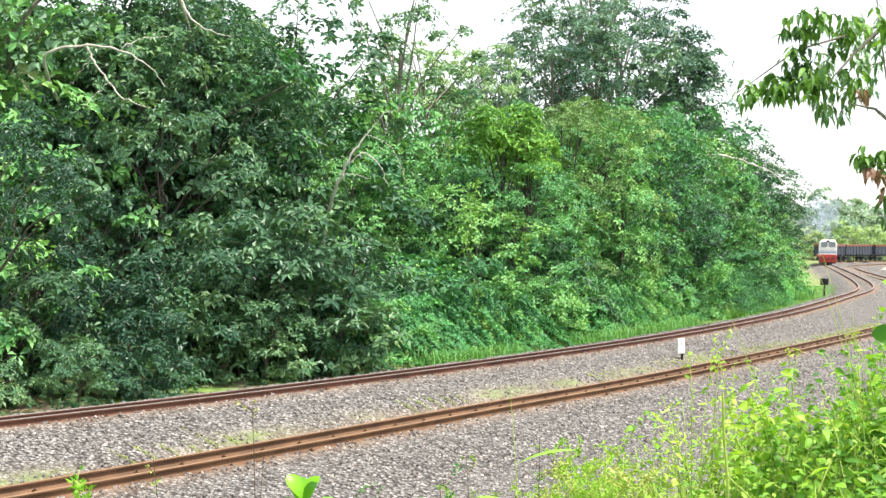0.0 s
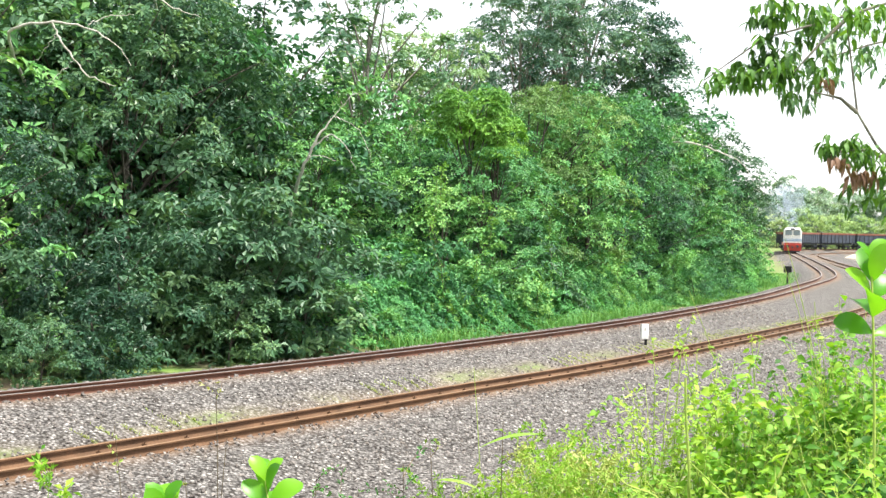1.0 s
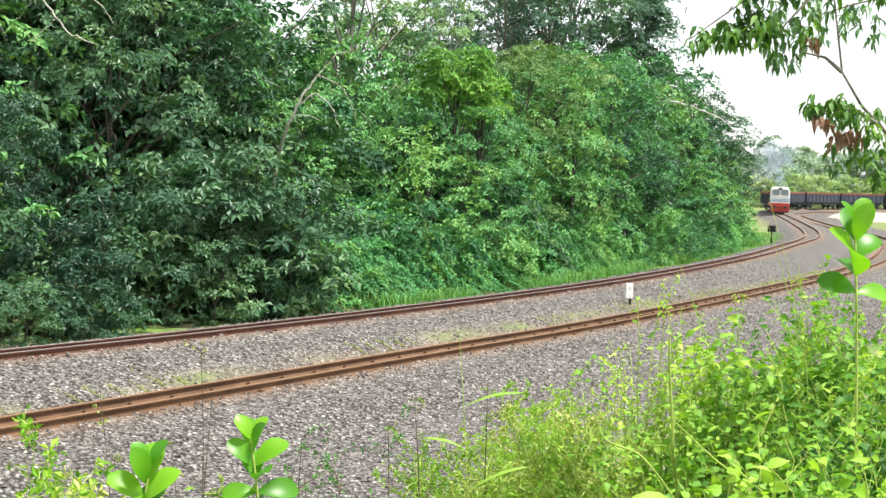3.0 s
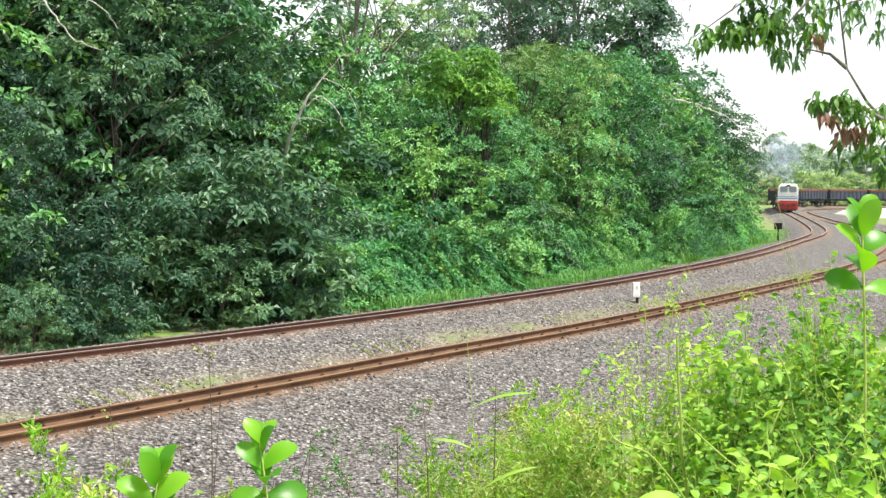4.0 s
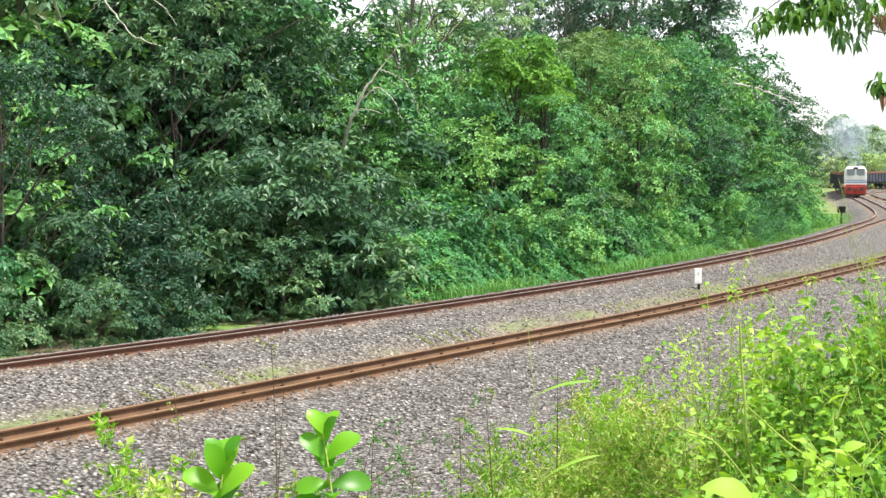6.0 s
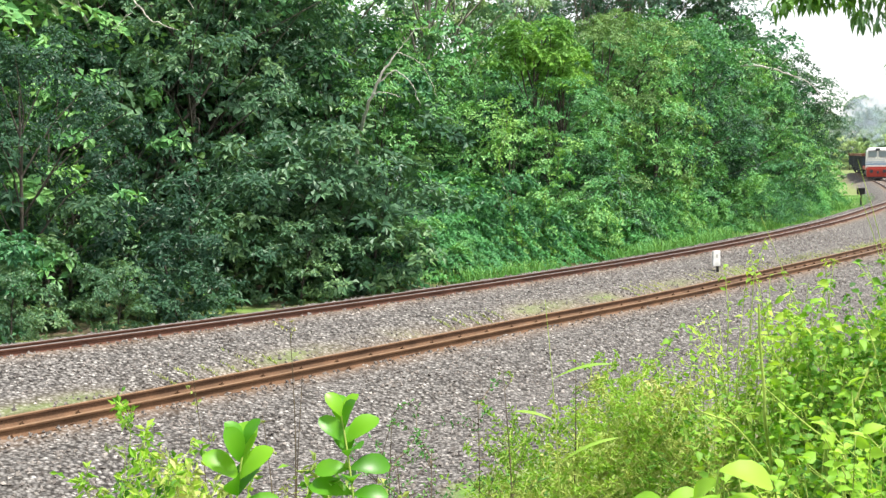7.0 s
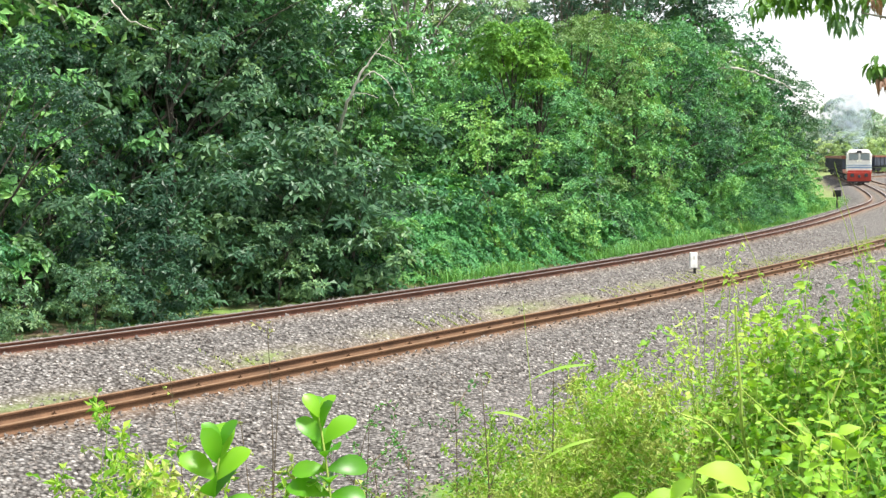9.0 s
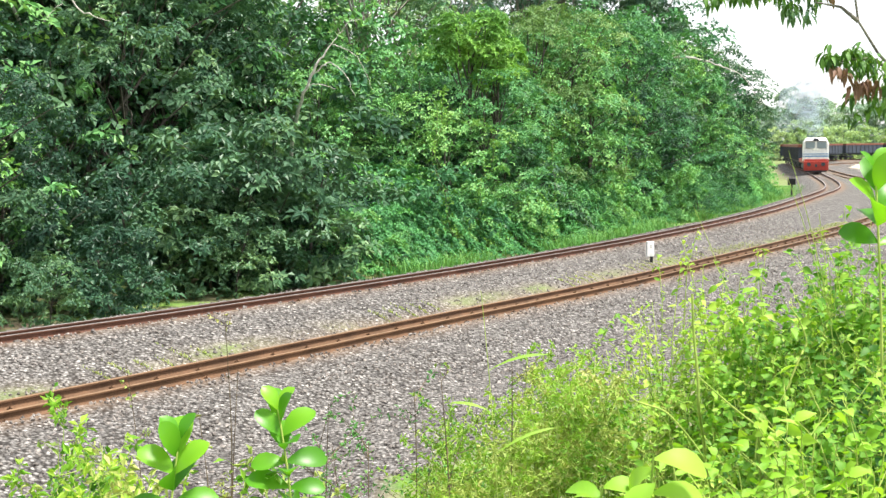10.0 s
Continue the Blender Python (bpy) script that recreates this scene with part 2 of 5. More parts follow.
def tube(points, radii, sides=6):
    """Arrays of a tapered tube along points."""
    p = np.asarray(points, float)
    d = np.gradient(p, axis=0)
    d /= np.linalg.norm(d, axis=1, keepdims=True) + 1e-9
    ref = np.where(np.abs(d[:, 2:3]) > 0.9, np.array([[1.0, 0, 0]]), np.array([[0, 0, 1.0]]))
    u = np.cross(d, ref)
    u /= np.linalg.norm(u, axis=1, keepdims=True) + 1e-9
    v = np.cross(d, u)
    a = np.arange(sides) * 2 * math.pi / sides
    ring = u[:, None] * np.cos(a)[None, :, None] + v[:, None] * np.sin(a)[None, :, None]
    verts = (p[:, None] + ring * np.asarray(radii, float)[:, None, None]).reshape(-1, 3)
    k, s = np.meshgrid(np.arange(len(p) - 1), np.arange(sides), indexing="ij")
    k, s = k.ravel(), s.ravel()
    faces = np.stack([k * sides + s, k * sides + (s + 1) % sides, (k + 1) * sides + (s + 1) % sides, (k + 1) * sides + s], 1)
    return verts, faces


def merge(parts):
    verts, faces, base = [], [], 0
    for v, f in parts:
        verts.append(v)
        faces.append(f + base)
        base += len(v)
    return np.concatenate(verts), np.concatenate(faces)


def unit(a):
    return a / (np.linalg.norm(a, axis=-1, keepdims=True) + 1e-9)


def leaves(centres, axis, length, width, per, rng, droop=0.35, spread=0.85):
    """Whorls of folded, pointed leaves round each centre: arrays of corners and four-sided faces."""
    n = len(centres)
    axis = unit(axis)
    ref = unit(rng.normal(size=(n, 3)))
    u = unit(np.cross(axis, ref))
    v = np.cross(axis, u)
    ang = (np.arange(per)[None] / per + rng.random((n, 1))) * 2 * math.pi + rng.normal(0, 0.35, (n, per))
    d = (u[:, None] * np.cos(ang)[..., None] + v[:, None] * np.sin(ang)[..., None]) * spread + axis[:, None] * rng.uniform(0.0, 0.7, (n, per, 1))
    d[..., 2] -= droop * rng.uniform(0.3, 1.4, (n, per))
    d = unit(d)
    up = np.repeat(axis[:, None], per, 1) + rng.normal(0, 0.25, (n, per, 3))
    side = unit(np.cross(d, up))
    nor = np.cross(side, d)
    ln = length * rng.uniform(0.65, 1.25, (n, per, 1))
    w = width * rng.uniform(0.75, 1.25, (n, per, 1))
    c = np.repeat(centres[:, None], per, 1)
    base = c + d * ln * 0.10
    mid = c + d * ln * 0.52 + nor * ln * 0.06
    tip = c + d * ln - nor * ln * 0.10
    verts = np.stack([base, mid + side * w * 0.5 + nor * w * 0.15, tip, mid - side * w * 0.5 + nor * w * 0.15], 2).reshape(-1, 3)
    return verts, np.arange(n * per * 4).reshape(-1, 4)


def fine_leaf(base, d, up, length, width, curl=0.12):
    """One large oval leaf with a midrib fold: arrays of corners and four-sided faces."""
    d = unit(np.asarray(d, float))
    side = unit(np.cross(d, np.asarray(up, float)))
    nor = np.cross(side, d)
    prof = [(0.0, 0.08), (0.15, 0.42), (0.35, 0.78), (0.58, 1.0), (0.78, 0.95), (0.92, 0.66), (1.0, 0.12)]
    verts = []
    for s, w in prof:
        mid = np.asarray(base) + d * length * s - nor * length * curl * (2 * s - 0.6) ** 2
        edge = side * width * 0.5 * w
        lift = nor * width * 0.14 * w
        verts += [mid - edge + lift, mid, mid + edge + lift]
    faces = []
    for k in range(len(prof) - 1):
        a = 3 * k
        faces += [[a, a + 1, a + 4, a + 3], [a + 1, a + 2, a + 5, a + 4]]
    return np.array(verts), np.array(faces)


def full_leaves(base, d, up, length, width, rng, curl=0.15):
    """Many rounded, folded leaves of three stations each: arrays of corners and four-sided faces."""
    n = len(base)
    d = unit(d)
    side = unit(np.cross(d, up))
    nor = np.cross(side, d)
    ln = (length * rng.uniform(0.7, 1.25, (n, 1)))
    w = (width * rng.uniform(0.75, 1.2, (n, 1)))
    rows = []
    for s, k in ((0.0, 0.08), (0.25, 0.92), (0.58, 0.82), (1.0, 0.02)):
        mid = base + d * ln * s - nor * ln * curl * (1.6 * s - 0.5) ** 2
        rows += [mid - side * w * 0.5 * k + nor * w * 0.16 * k, mid, mid + side * w * 0.5 * k + nor * w * 0.16 * k]
    verts = np.stack(rows, 1).reshape(-1, 3)
    one = np.array([[a + b, a + b + 1, a + b + 4, a + b + 3] for a in (0, 3, 6) for b in (0, 1)])
    return verts, (one[None] + (np.arange(n) * 12)[:, None, None]).reshape(-1, 4)


def blades(roots, height, width, rng, lean=0.35):
    """Bent grass blades: two four-sided faces each."""
    n = len(roots)
    a = rng.uniform(0, 2 * math.pi, n)
    out = np.stack([np.cos(a), np.sin(a), np.zeros(n)], 1)
    side = np.stack([-np.sin(a), np.cos(a), np.zeros(n)], 1)
    h = height * rng.uniform(0.5, 1.3, (n, 1))
    ln = lean * rng.uniform(0.2, 1.6, (n, 1))
    up = np.array([[0, 0, 1.0]])
    mid = roots + up * h * 0.6 + out * h * ln * 0.4
    tip = roots + up * h * (1 - 0.3 * ln) + out * h * ln * 1.1
    w = width * rng.uniform(0.7, 1.3, (n, 1)) * 0.5
    verts = np.stack([roots - side * w, roots + side * w, mid + side * w * 0.8, mid - side * w * 0.8, tip + side * w * 0.12, tip - side * w * 0.12], 1).reshape(-1, 3)
    b = np.arange(n)[:, None] * 6
    return verts, np.concatenate([b + [[0, 1, 2, 3]], b + [[3, 2, 4, 5]]], 0)


# ---- the two tracks' lines ----
def spline(points, step=0.5):
    """Evenly spaced points on a smooth line through the given ones."""
    p = np.asarray(points, float)
    q = np.vstack([2 * p[0] - p[1], p, 2 * p[-1] - p[-2]])
    out = []
    for k in range(1, len(q) - 2):
        t = np.linspace(0, 1, 60, endpoint=False)[:, None]
        a, b, c, d = q[k - 1 : k + 3]
        out.append(0.5 * (2 * b + (c - a) * t + (2 * a - 5 * b + 4 * c - d) * t**2 + (3 * b - a - 3 * c + d) * t**3))
    out = np.vstack(out + [p[-1:]])
    s = np.r_[0, np.cumsum(np.linalg.norm(np.diff(out, axis=0), axis=1))]
    even = np.arange(0, s[-1], step)
    return np.stack([np.interp(even, s, out[:, k]) for k in range(2)], 1)


GAUGE, FAR_CANT, NEAR_CANT = 1.067, 0.095, 0.085
# lines of the rail next to the camera, then moved to the middle of the track
FAR_RAIL = [(-52, -14), (-34, -4), (-22, 7.5), (-14.6, 14.3), (-7.1, 23.5), (0.2, 33.9), (8.1, 47.2), (16.1, 63.5), (23.0, 80), (31.6, 103), (42.0, 143), (58.6, 212), (66, 240), (80, 262), (104, 278), (150, 290), (230, 300)]
NEAR_RAIL = [(-50, -25), (-34, -14), (-22, -2.5), (-13.0, 8.0), (-5.7, 18.6), (1.2, 29.1), (7.0, 38.0), (17.2, 55.6), (25.0, 71), (32.0, 88), (38.5, 108), (49.0, 158), (61.8, 211), (72, 238), (88, 258), (112, 272), (160, 284), (235, 294)]


def shifted(line, by):
    d = unit(np.gradient(line, axis=0))
    return line + np.stack([-d[:, 1], d[:, 0]], 1) * by


FAR_LINE, NEAR_LINE = shifted(spline(FAR_RAIL), GAUGE / 2), shifted(spline(NEAR_RAIL), GAUGE / 2)
FAR_Z, NEAR_Z = 0.39, 0.002
RAIL_H = 0.15


def across(line, xy):
    """Distance of points from a line, positive on the forest side, and how far along it they are."""
    xy = np.atleast_2d(xy)
    coarse = line[::4]
    d = unit(np.gradient(coarse, axis=0))
    best = np.empty(len(xy))
    along = np.empty(len(xy), int)
    for k in range(0, len(xy), 4000):
        diff = xy[k : k + 4000, None] - coarse[None]
        near = (diff**2).sum(-1).argmin(1)
        dd, off = d[near], diff[np.arange(len(near)), near]
        best[k : k + 4000] = -dd[:, 1] * off[:, 0] + dd[:, 0] * off[:, 1]
        along[k : k + 4000] = near
    return best, along


def smooth_step(a, b, x):
    t = np.clip((x - a) / (b - a), 0, 1)
    return t * t * (3 - 2 * t)


def lumps(xy, scale, seed=0):
    return np.array([noise.noise((x * scale, y * scale, seed)) for x, y in np.atleast_2d(xy)])


def ground_height(xy):
    """Height of the ground: two ballast beds, a verge behind them and a bank on the camera's side."""
    xy = np.atleast_2d(np.asarray(xy, float))
    v, _ = across(FAR_LINE, xy)
    u, _ = across(NEAR_LINE, xy)
    z = np.zeros(len(xy))
    far_bed = FAR_Z * (1 - smooth_step(1.2, 3.2, np.abs(v)))
    z = np.maximum(far_bed - 0.02, -0.02)
    z = np.where(v > 0, far_bed - 0.12 * smooth_step(1.2, 3.2, v) - 0.02, z)
    near = -u
    z = z - 0.35 * smooth_step(1.6, 3.2, near)
    rise = 2.38 * smooth_step(5.5, 15.0, near) * (1 - smooth_step(60, 110, xy[:, 1]))
    z = z + np.where(near > 3.2, rise, 0)
    # stones heaped against the outer side of each raised rail
    for w in (v, u):
        z += 0.05 * smooth_step(-0.56, -0.66, w) * (1 - smooth_step(-1.0, -1.7, w))
    # across the cant of each track the bed leans with the rails
    z += np.where(np.abs(v) < 1.2, -v / GAUGE * FAR_CANT, 0) * (1 - smooth_step(0.8, 1.2, np.abs(v)))
    z += np.where(np.abs(u) < 1.2, -u / GAUGE * NEAR_CANT, 0) * (1 - smooth_step(0.8, 1.2, np.abs(u)))
    return z


# ---- ground: one sheet to the horizon ----
def build_ground():
    xs = np.r_[-3000, -1200, -500, -200, np.arange(-120, -40, 8), np.arange(-40, -24, 2.0), np.arange(-24, 40, 0.35), np.arange(40, 80, 1.0), np.arange(80, 240, 8), 300, 600, 1400, 3000]
    ys = np.r_[-3000, -800, -200, np.arange(-80, -8, 8), np.arange(-8, 10, 1.0), np.arange(10, 70, 0.35), np.arange(70, 160, 1.0), np.arange(160, 340, 6), 420, 600, 1200, 3000]
    gx, gy = np.meshgrid(xs, ys, indexing="ij")
    xy = np.stack([gx.ravel(), gy.ravel()], 1)
    z = ground_height(xy)
    v, _ = across(FAR_LINE, xy)
    u, _ = across(NEAR_LINE, xy)
    fine = (np.abs(xy[:, 0]) < 60) & (np.abs(xy[:, 1] - 40) < 70)
    rough_z = np.where(fine, 1.0, 0.0)
    rough_z[fine] = lumps(xy[fine], 1.1) * 0.03 + lumps(xy[fine], 4.0, 5) * 0.012
    z = z + rough_z * (np.abs(v) > 0.75) * (np.abs(u) > 0.75)
    nx, ny = len(xs), len(ys)
    i, j = np.meshgrid(np.arange(nx - 1), np.arange(ny - 1), indexing="ij")
    i, j = i.ravel(), j.ravel()
    faces = np.stack([i * ny + j, (i + 1) * ny + j, (i + 1) * ny + j + 1, i * ny + j + 1], 1)
    me = mesh_np("ground", np.c_[xy, z], faces, GROUND, smooth=True)
    jitter = np.zeros(len(xy))
    jitter[fine] = lumps(xy[fine], 0.5, 9) * 0.9 + lumps(xy[fine], 2.2, 3) * 0.4
    stone = (v < 2.9 + jitter * 0.6) & (u > -6.5 + jitter * 1.2)
    stone = stone.astype(float)
    turf = np.clip(0.6 + jitter, 0, 1) * (1 - stone)
    between = np.exp(-(((u - 1.15) / 0.28) ** 2)) * np.clip(0.2 + jitter * 1.2, 0, 0.8)
    stone = np.clip(stone - between, 0, 1)
    turf = np.clip(turf + between, 0, 1)
    dust = 0.55 * np.maximum(np.exp(-((np.abs(u) - 0.6) / 0.32) ** 2), np.exp(-((np.abs(v) - 0.6) / 0.3) ** 2))
    colour = np.stack([stone, turf, dust, np.ones(len(xy))], 1)
    layer = me.color_attributes.new("cover", "FLOAT_COLOR", "POINT")
    layer.data.foreach_set("color", colour.ravel())
    return tagged(new("ground", me), "grey ballast beds, grassy verge and weedy bank beside the railway", "ground", kind="structure")


build_ground()


def build_stones():
    """Loose broken stones on the ballast beds, real small solids."""
    rng = rng_of(11)
    n = 80000
    # thick where the camera is near
    y = 12 + 48 * rng.random(n) ** 1.8
    x = -14 + rng.random(n) * 34
    xy = np.stack([x, y], 1)
    v, _ = across(FAR_LINE, xy)
    u, _ = across(NEAR_LINE, xy)
    keep = (v < 2.7) & (u > -6.2) & (np.abs(np.abs(u) - GAUGE / 2) > 0.12) & (np.abs(np.abs(v) - GAUGE / 2) > 0.12) & (np.abs(u - 1.5) > 0.22 * rng.random(n))
    xy = xy[keep][:46000]
    z = ground_height(xy) + 0.004
    n = len(xy)
    octa = np.array([[1, 0, 0], [0, 1, 0], [-1, 0, 0], [0, -1, 0], [0, 0, 1], [0, 0, -0.6]], float)
    tri = np.array([[0, 1, 4], [1, 2, 4], [2, 3, 4], [3, 0, 4], [1, 0, 5], [2, 1, 5], [3, 2, 5], [0, 3, 5]])
    size = rng.uniform(0.018, 0.042, (n, 1, 1)) * (1 + 0.5 * (rng.random((n, 1, 1)) > 0.95))
    pts = octa[None] * rng.uniform(0.55, 1.25, (n, 6, 3)) * size
    a = rng.uniform(0, 2 * math.pi, n)
    b = rng.uniform(-0.7, 0.7, n)
    ca, sa, cb, sb = np.cos(a), np.sin(a), np.cos(b), np.sin(b)
    px, py, pz = pts[..., 0], pts[..., 1], pts[..., 2]
    py, pz = py * cb[:, None] - pz * sb[:, None], py * sb[:, None] + pz * cb[:, None]
    pts = np.stack([px * ca[:, None] - py * sa[:, None], px * sa[:, None] + py * ca[:, None], pz], -1)
    verts = (pts + np.c_[xy, z][:, None]).reshape(-1, 3)
    faces = (tri[None] + (np.arange(n) * 6)[:, None, None]).reshape(-1, 3)
    return tagged(new("ballast_stones", mesh_np("ballast_stones", verts, faces, STONE)), "loose grey and whitish crushed stones on the railway bed", "ballast", kind="stuff")


build_stones()


# ---- tracks ----
RAIL_PROFILE = [(-0.065, 0.0), (-0.065, 0.012), (-0.02, 0.028), (-0.009, 0.045), (-0.009, 0.105), (-0.033, 0.118), (-0.035, 0.143), (-0.026, 0.15), (0.026, 0.15), (0.035, 0.143), (0.033, 0.118), (0.009, 0.105), (0.009, 0.045), (0.02, 0.028), (0.065, 0.012), (0.065, 0.0)]


def rail_mesh(line, z, side, mats, cant):
    """A rail swept along its line; the head wears bright, the rest rusts."""
    mid = shifted(line, side * GAUGE / 2)[::2]
    line = line[::2]
    d = unit(np.gradient(line, axis=0))
    nrm = np.stack([-d[:, 1], d[:, 0]], 1)
    lift = z - side * cant / 2
    prof = np.array(RAIL_PROFILE)
    verts = np.concatenate([mid[:, None] + nrm[:, None] * prof[None, :, :1], np.broadcast_to(lift + prof[None, :, 1:], (len(mid), len(prof), 1))], -1).reshape(-1, 3)
    k = len(prof)
    i, j = np.meshgrid(np.arange(len(mid) - 1), np.arange(k), indexing="ij")
    i, j = i.ravel(), j.ravel()
    faces = np.stack([i * k + j, i * k + (j + 1) % k, (i + 1) * k + (j + 1) % k, (i + 1) * k + j], 1)
    index = np.where((j >= 6) & (j <= 8), 1, 0)
    return mesh_np("rail", verts, faces, mats, index=index)


def clip_mesh():
    bm = box(0.10, 0.06, 0.022, (0, 0, 0.011))
    rod(0.013, 0.05, pose(0, 0, 0.035), bm, 6)
    rod(0.010, 0.09, pose(0, 0, 0.028, 0, 90, 0), bm, 6)
    me = bpy.data.meshes.new("rail_clip")
    bm.to_mesh(me)
    bm.free()
    me.materials.append(RUST)
    return me


def build_track(line, z, label, mats, cant):
    track = thing("railway_track", pose(0, 0, 0), label, "railway track", "railway tracks")
    for side in (1, -1):
        part_of("rail", rail_mesh(line, z, side, mats, cant), track, "rusty brown steel rail")
    clip = clip_mesh()
    d = unit(np.gradient(line, axis=0))
    for k in range(0, len(line) - 1):
        x, y = line[k]
        if not (-16 < x < 22 and 8 < y < 66) or k % 2:
            continue
        turn = math.degrees(math.atan2(d[k, 1], d[k, 0]))
        for side in (1, -1):
            c = np.array([x, y]) + np.array([-d[k, 1], d[k, 0]]) * (side * GAUGE / 2)
            for edge in (1, -1):
                e = c + np.array([-d[k, 1], d[k, 0]]) * (edge * 0.085)
                part_of("rail_clip", clip, track, "", pose(e[0], e[1], z - side * cant / 2 + 0.004, 0, 0, turn + 90))
    return track


build_track(FAR_LINE, FAR_Z, "rusty narrow-gauge railway track curving through grey ballast below the trees", [RUST_DARK, RAIL_TOP_WORN], FAR_CANT)
build_track(NEAR_LINE, NEAR_Z, "brown rusted railway track in grey ballast beside the bank", [RUST, RAIL_TOP], NEAR_CANT)


def build_marker():
    """White fouling-point marker on a black foot between the tracks."""
    g = float(ground_height([(7.12, 41.9)])[0])
    post = thing("marker_post", pose(7.12, 41.9, g, 0, 0, 20), "small white trackside marker post on a thin black foot", "marker post")
    part("foot", box(0.06, 0.06, 0.22, (0.05, 0, 0.08), 0.005), BLACK_PAINT, post, "black steel foot")
    part("board", box(0.24, 0.10, 0.46, (0, 0, 0.40), 0.02), WHITE_PAINT, post, "white painted block")
    part("mark", box(0.05, 0.006, 0.10, (0.0, -0.052, 0.47)), CONCRETE, post, "grey faded mark")


build_marker()


def build_trackside_box():
    g = float(ground_height([(26.9, 99.0)])[0])
    b = thing("trackside_box", pose(26.9, 99.0, g, 0, 0, -15), "small black equipment box on a post beside the track", "equipment box")
    part("post", box(0.12, 0.12, 0.9, (0, 0, 0.42), 0.01), DARK_STEEL, b)
    part("case", box(0.55, 0.4, 0.45, (0, 0, 1.05), 0.03), BLACK_PAINT, b, "black steel case")


build_trackside_box()


# ---- trees ----
def crown_points(rng, lobes, sprays, whorls, radius, flat=0.72):
    """Whorl places: uneven lobes carry flat drooping sprays on their upper skins, and the sprays carry the whorls."""
    cs, ax = [], []
    for (x, y, z, r) in lobes:
        m = max(4, int(sprays * (r / radius) ** 2))
        d = unit(rng.normal(size=(m * 2, 3)))
        d = d[(d[:, 2] > -0.12) | (rng.random(len(d)) < 0.12)][:m]
        mid = np.array([x, y, z]) + d * rng.uniform(0.78, 1.06, (len(d), 1)) * r * np.array([1, 1, flat])
        size = r * rng.uniform(0.24, 0.42, len(d))
        for c, dd, q in zip(mid, d, size):
            n = max(3, int(whorls * rng.uniform(0.7, 1.3)))
            p = rng.normal(0, 0.62, (n, 3)) * np.array([q, q, 0.22 * q])
            p[:, 2] -= 0.45 * (p[:, 0] ** 2 + p[:, 1] ** 2) / q
            cs.append(c + p)
            ax.append(np.broadcast_to(dd * 0.55 + np.array([0, 0, 0.8]), (n, 3)) + p * 0.5 / q)
    return np.concatenate(cs), np.concatenate(ax)


def tree_variant(name, seed, height, radius, low, mat, leaf, sprays, whorls, lobes_n, label, bark=BARK, width=0.42, per=5, droop=0.5, lobe=(0.30, 0.52)):
    """A tree on its own foot: trunk with limbs, and a lobed crown from low to the top."""
    rng = rng_of(seed)
    tree = thing(name, pose(0, 0, 0), label, "tree", "trees along the railway")
    lobes = []
    for k in range(lobes_n):
        f = (k + rng.random()) / lobes_n
        z = low + (height - low) * f
        reach = radius * (0.55 + 0.75 * math.sin(math.pi * min(1, 0.25 + 0.72 * f))) * 0.72
        a = k * 2.4 + rng.uniform(-0.5, 0.5)
        r = radius * rng.uniform(*lobe)
        lobes.append((reach * math.cos(a) * rng.uniform(0.5, 1.1), reach * math.sin(a) * rng.uniform(0.5, 1.1), z, r))
    tubes = []
    bend = rng.normal(0, 0.25, 2)
    trunk = np.array([[bend[0] * t * t, bend[1] * t, t * height * 0.86 - 0.15] for t in np.linspace(0, 1, 7)])
    rad = 0.011 * height * (1 - 0.8 * np.linspace(0, 1, 7)) + 0.012
    tubes.append(tube(trunk, rad, 8))
    for x, y, z, r in lobes:
        start = trunk[int(np.clip(6 * (z - 0.12 * height) / height, 0, 6))]
        end = np.array([x, y, z])
        midp = (start + end) / 2 + np.array([0, 0, 0.12 * np.linalg.norm(end - start)]) + rng.normal(0, 0.12, 3)
        tubes.append(tube([start, midp, end, end + (end - midp) * 0.5], [0.004 * height, 0.003 * height, 0.0018 * height, 0.006], 4))
    part_of("trunk", mesh_np("trunk", *merge(tubes), bark, smooth=True), tree)
    c, a = crown_points(rng, lobes, sprays, whorls, radius * 0.36)
    part_of("crown", mesh_np("crown", *leaves(c, a, leaf, leaf * width, per, rng, droop), mat), tree, "")
    return tree


def put(variant, x, y, rng, scale=1.0, sink=0.1, label="", tilt=3, reach=0.238):
    if x < -0.43 * y or (60 < y < 200 and x > reach * y):
        return None
    g = float(ground_height([(x, y)])[0])
    s = scale * rng.uniform(0.92, 1.09)
    m = pose(x, y, g - sink, rng.uniform(-tilt, tilt), rng.uniform(-tilt, tilt), rng.uniform(0, 360)) @ Matrix.Diagonal((s, s, s * rng.uniform(0.95, 1.06), 1))
    ob = copy_thing(variant, m)
    if label:
        tagged(ob, label)
    return ob


def along_far(x_off, k):
    """The point that lies x_off metres on the forest side of the far track at its k-th step."""
    d = unit(np.gradient(FAR_LINE, axis=0))[k]
    return FAR_LINE[k] + np.array([-d[1], d[0]]) * x_off


def canopy(west):
    """How high the canopy stands, bearing by bearing: lower at the two notches of the skyline."""
    return 1.0 - 0.05 * math.exp(-(((west + 0.078) / 0.032) ** 2)) - 0.08 * math.exp(-(((west - 0.022) / 0.03) ** 2))


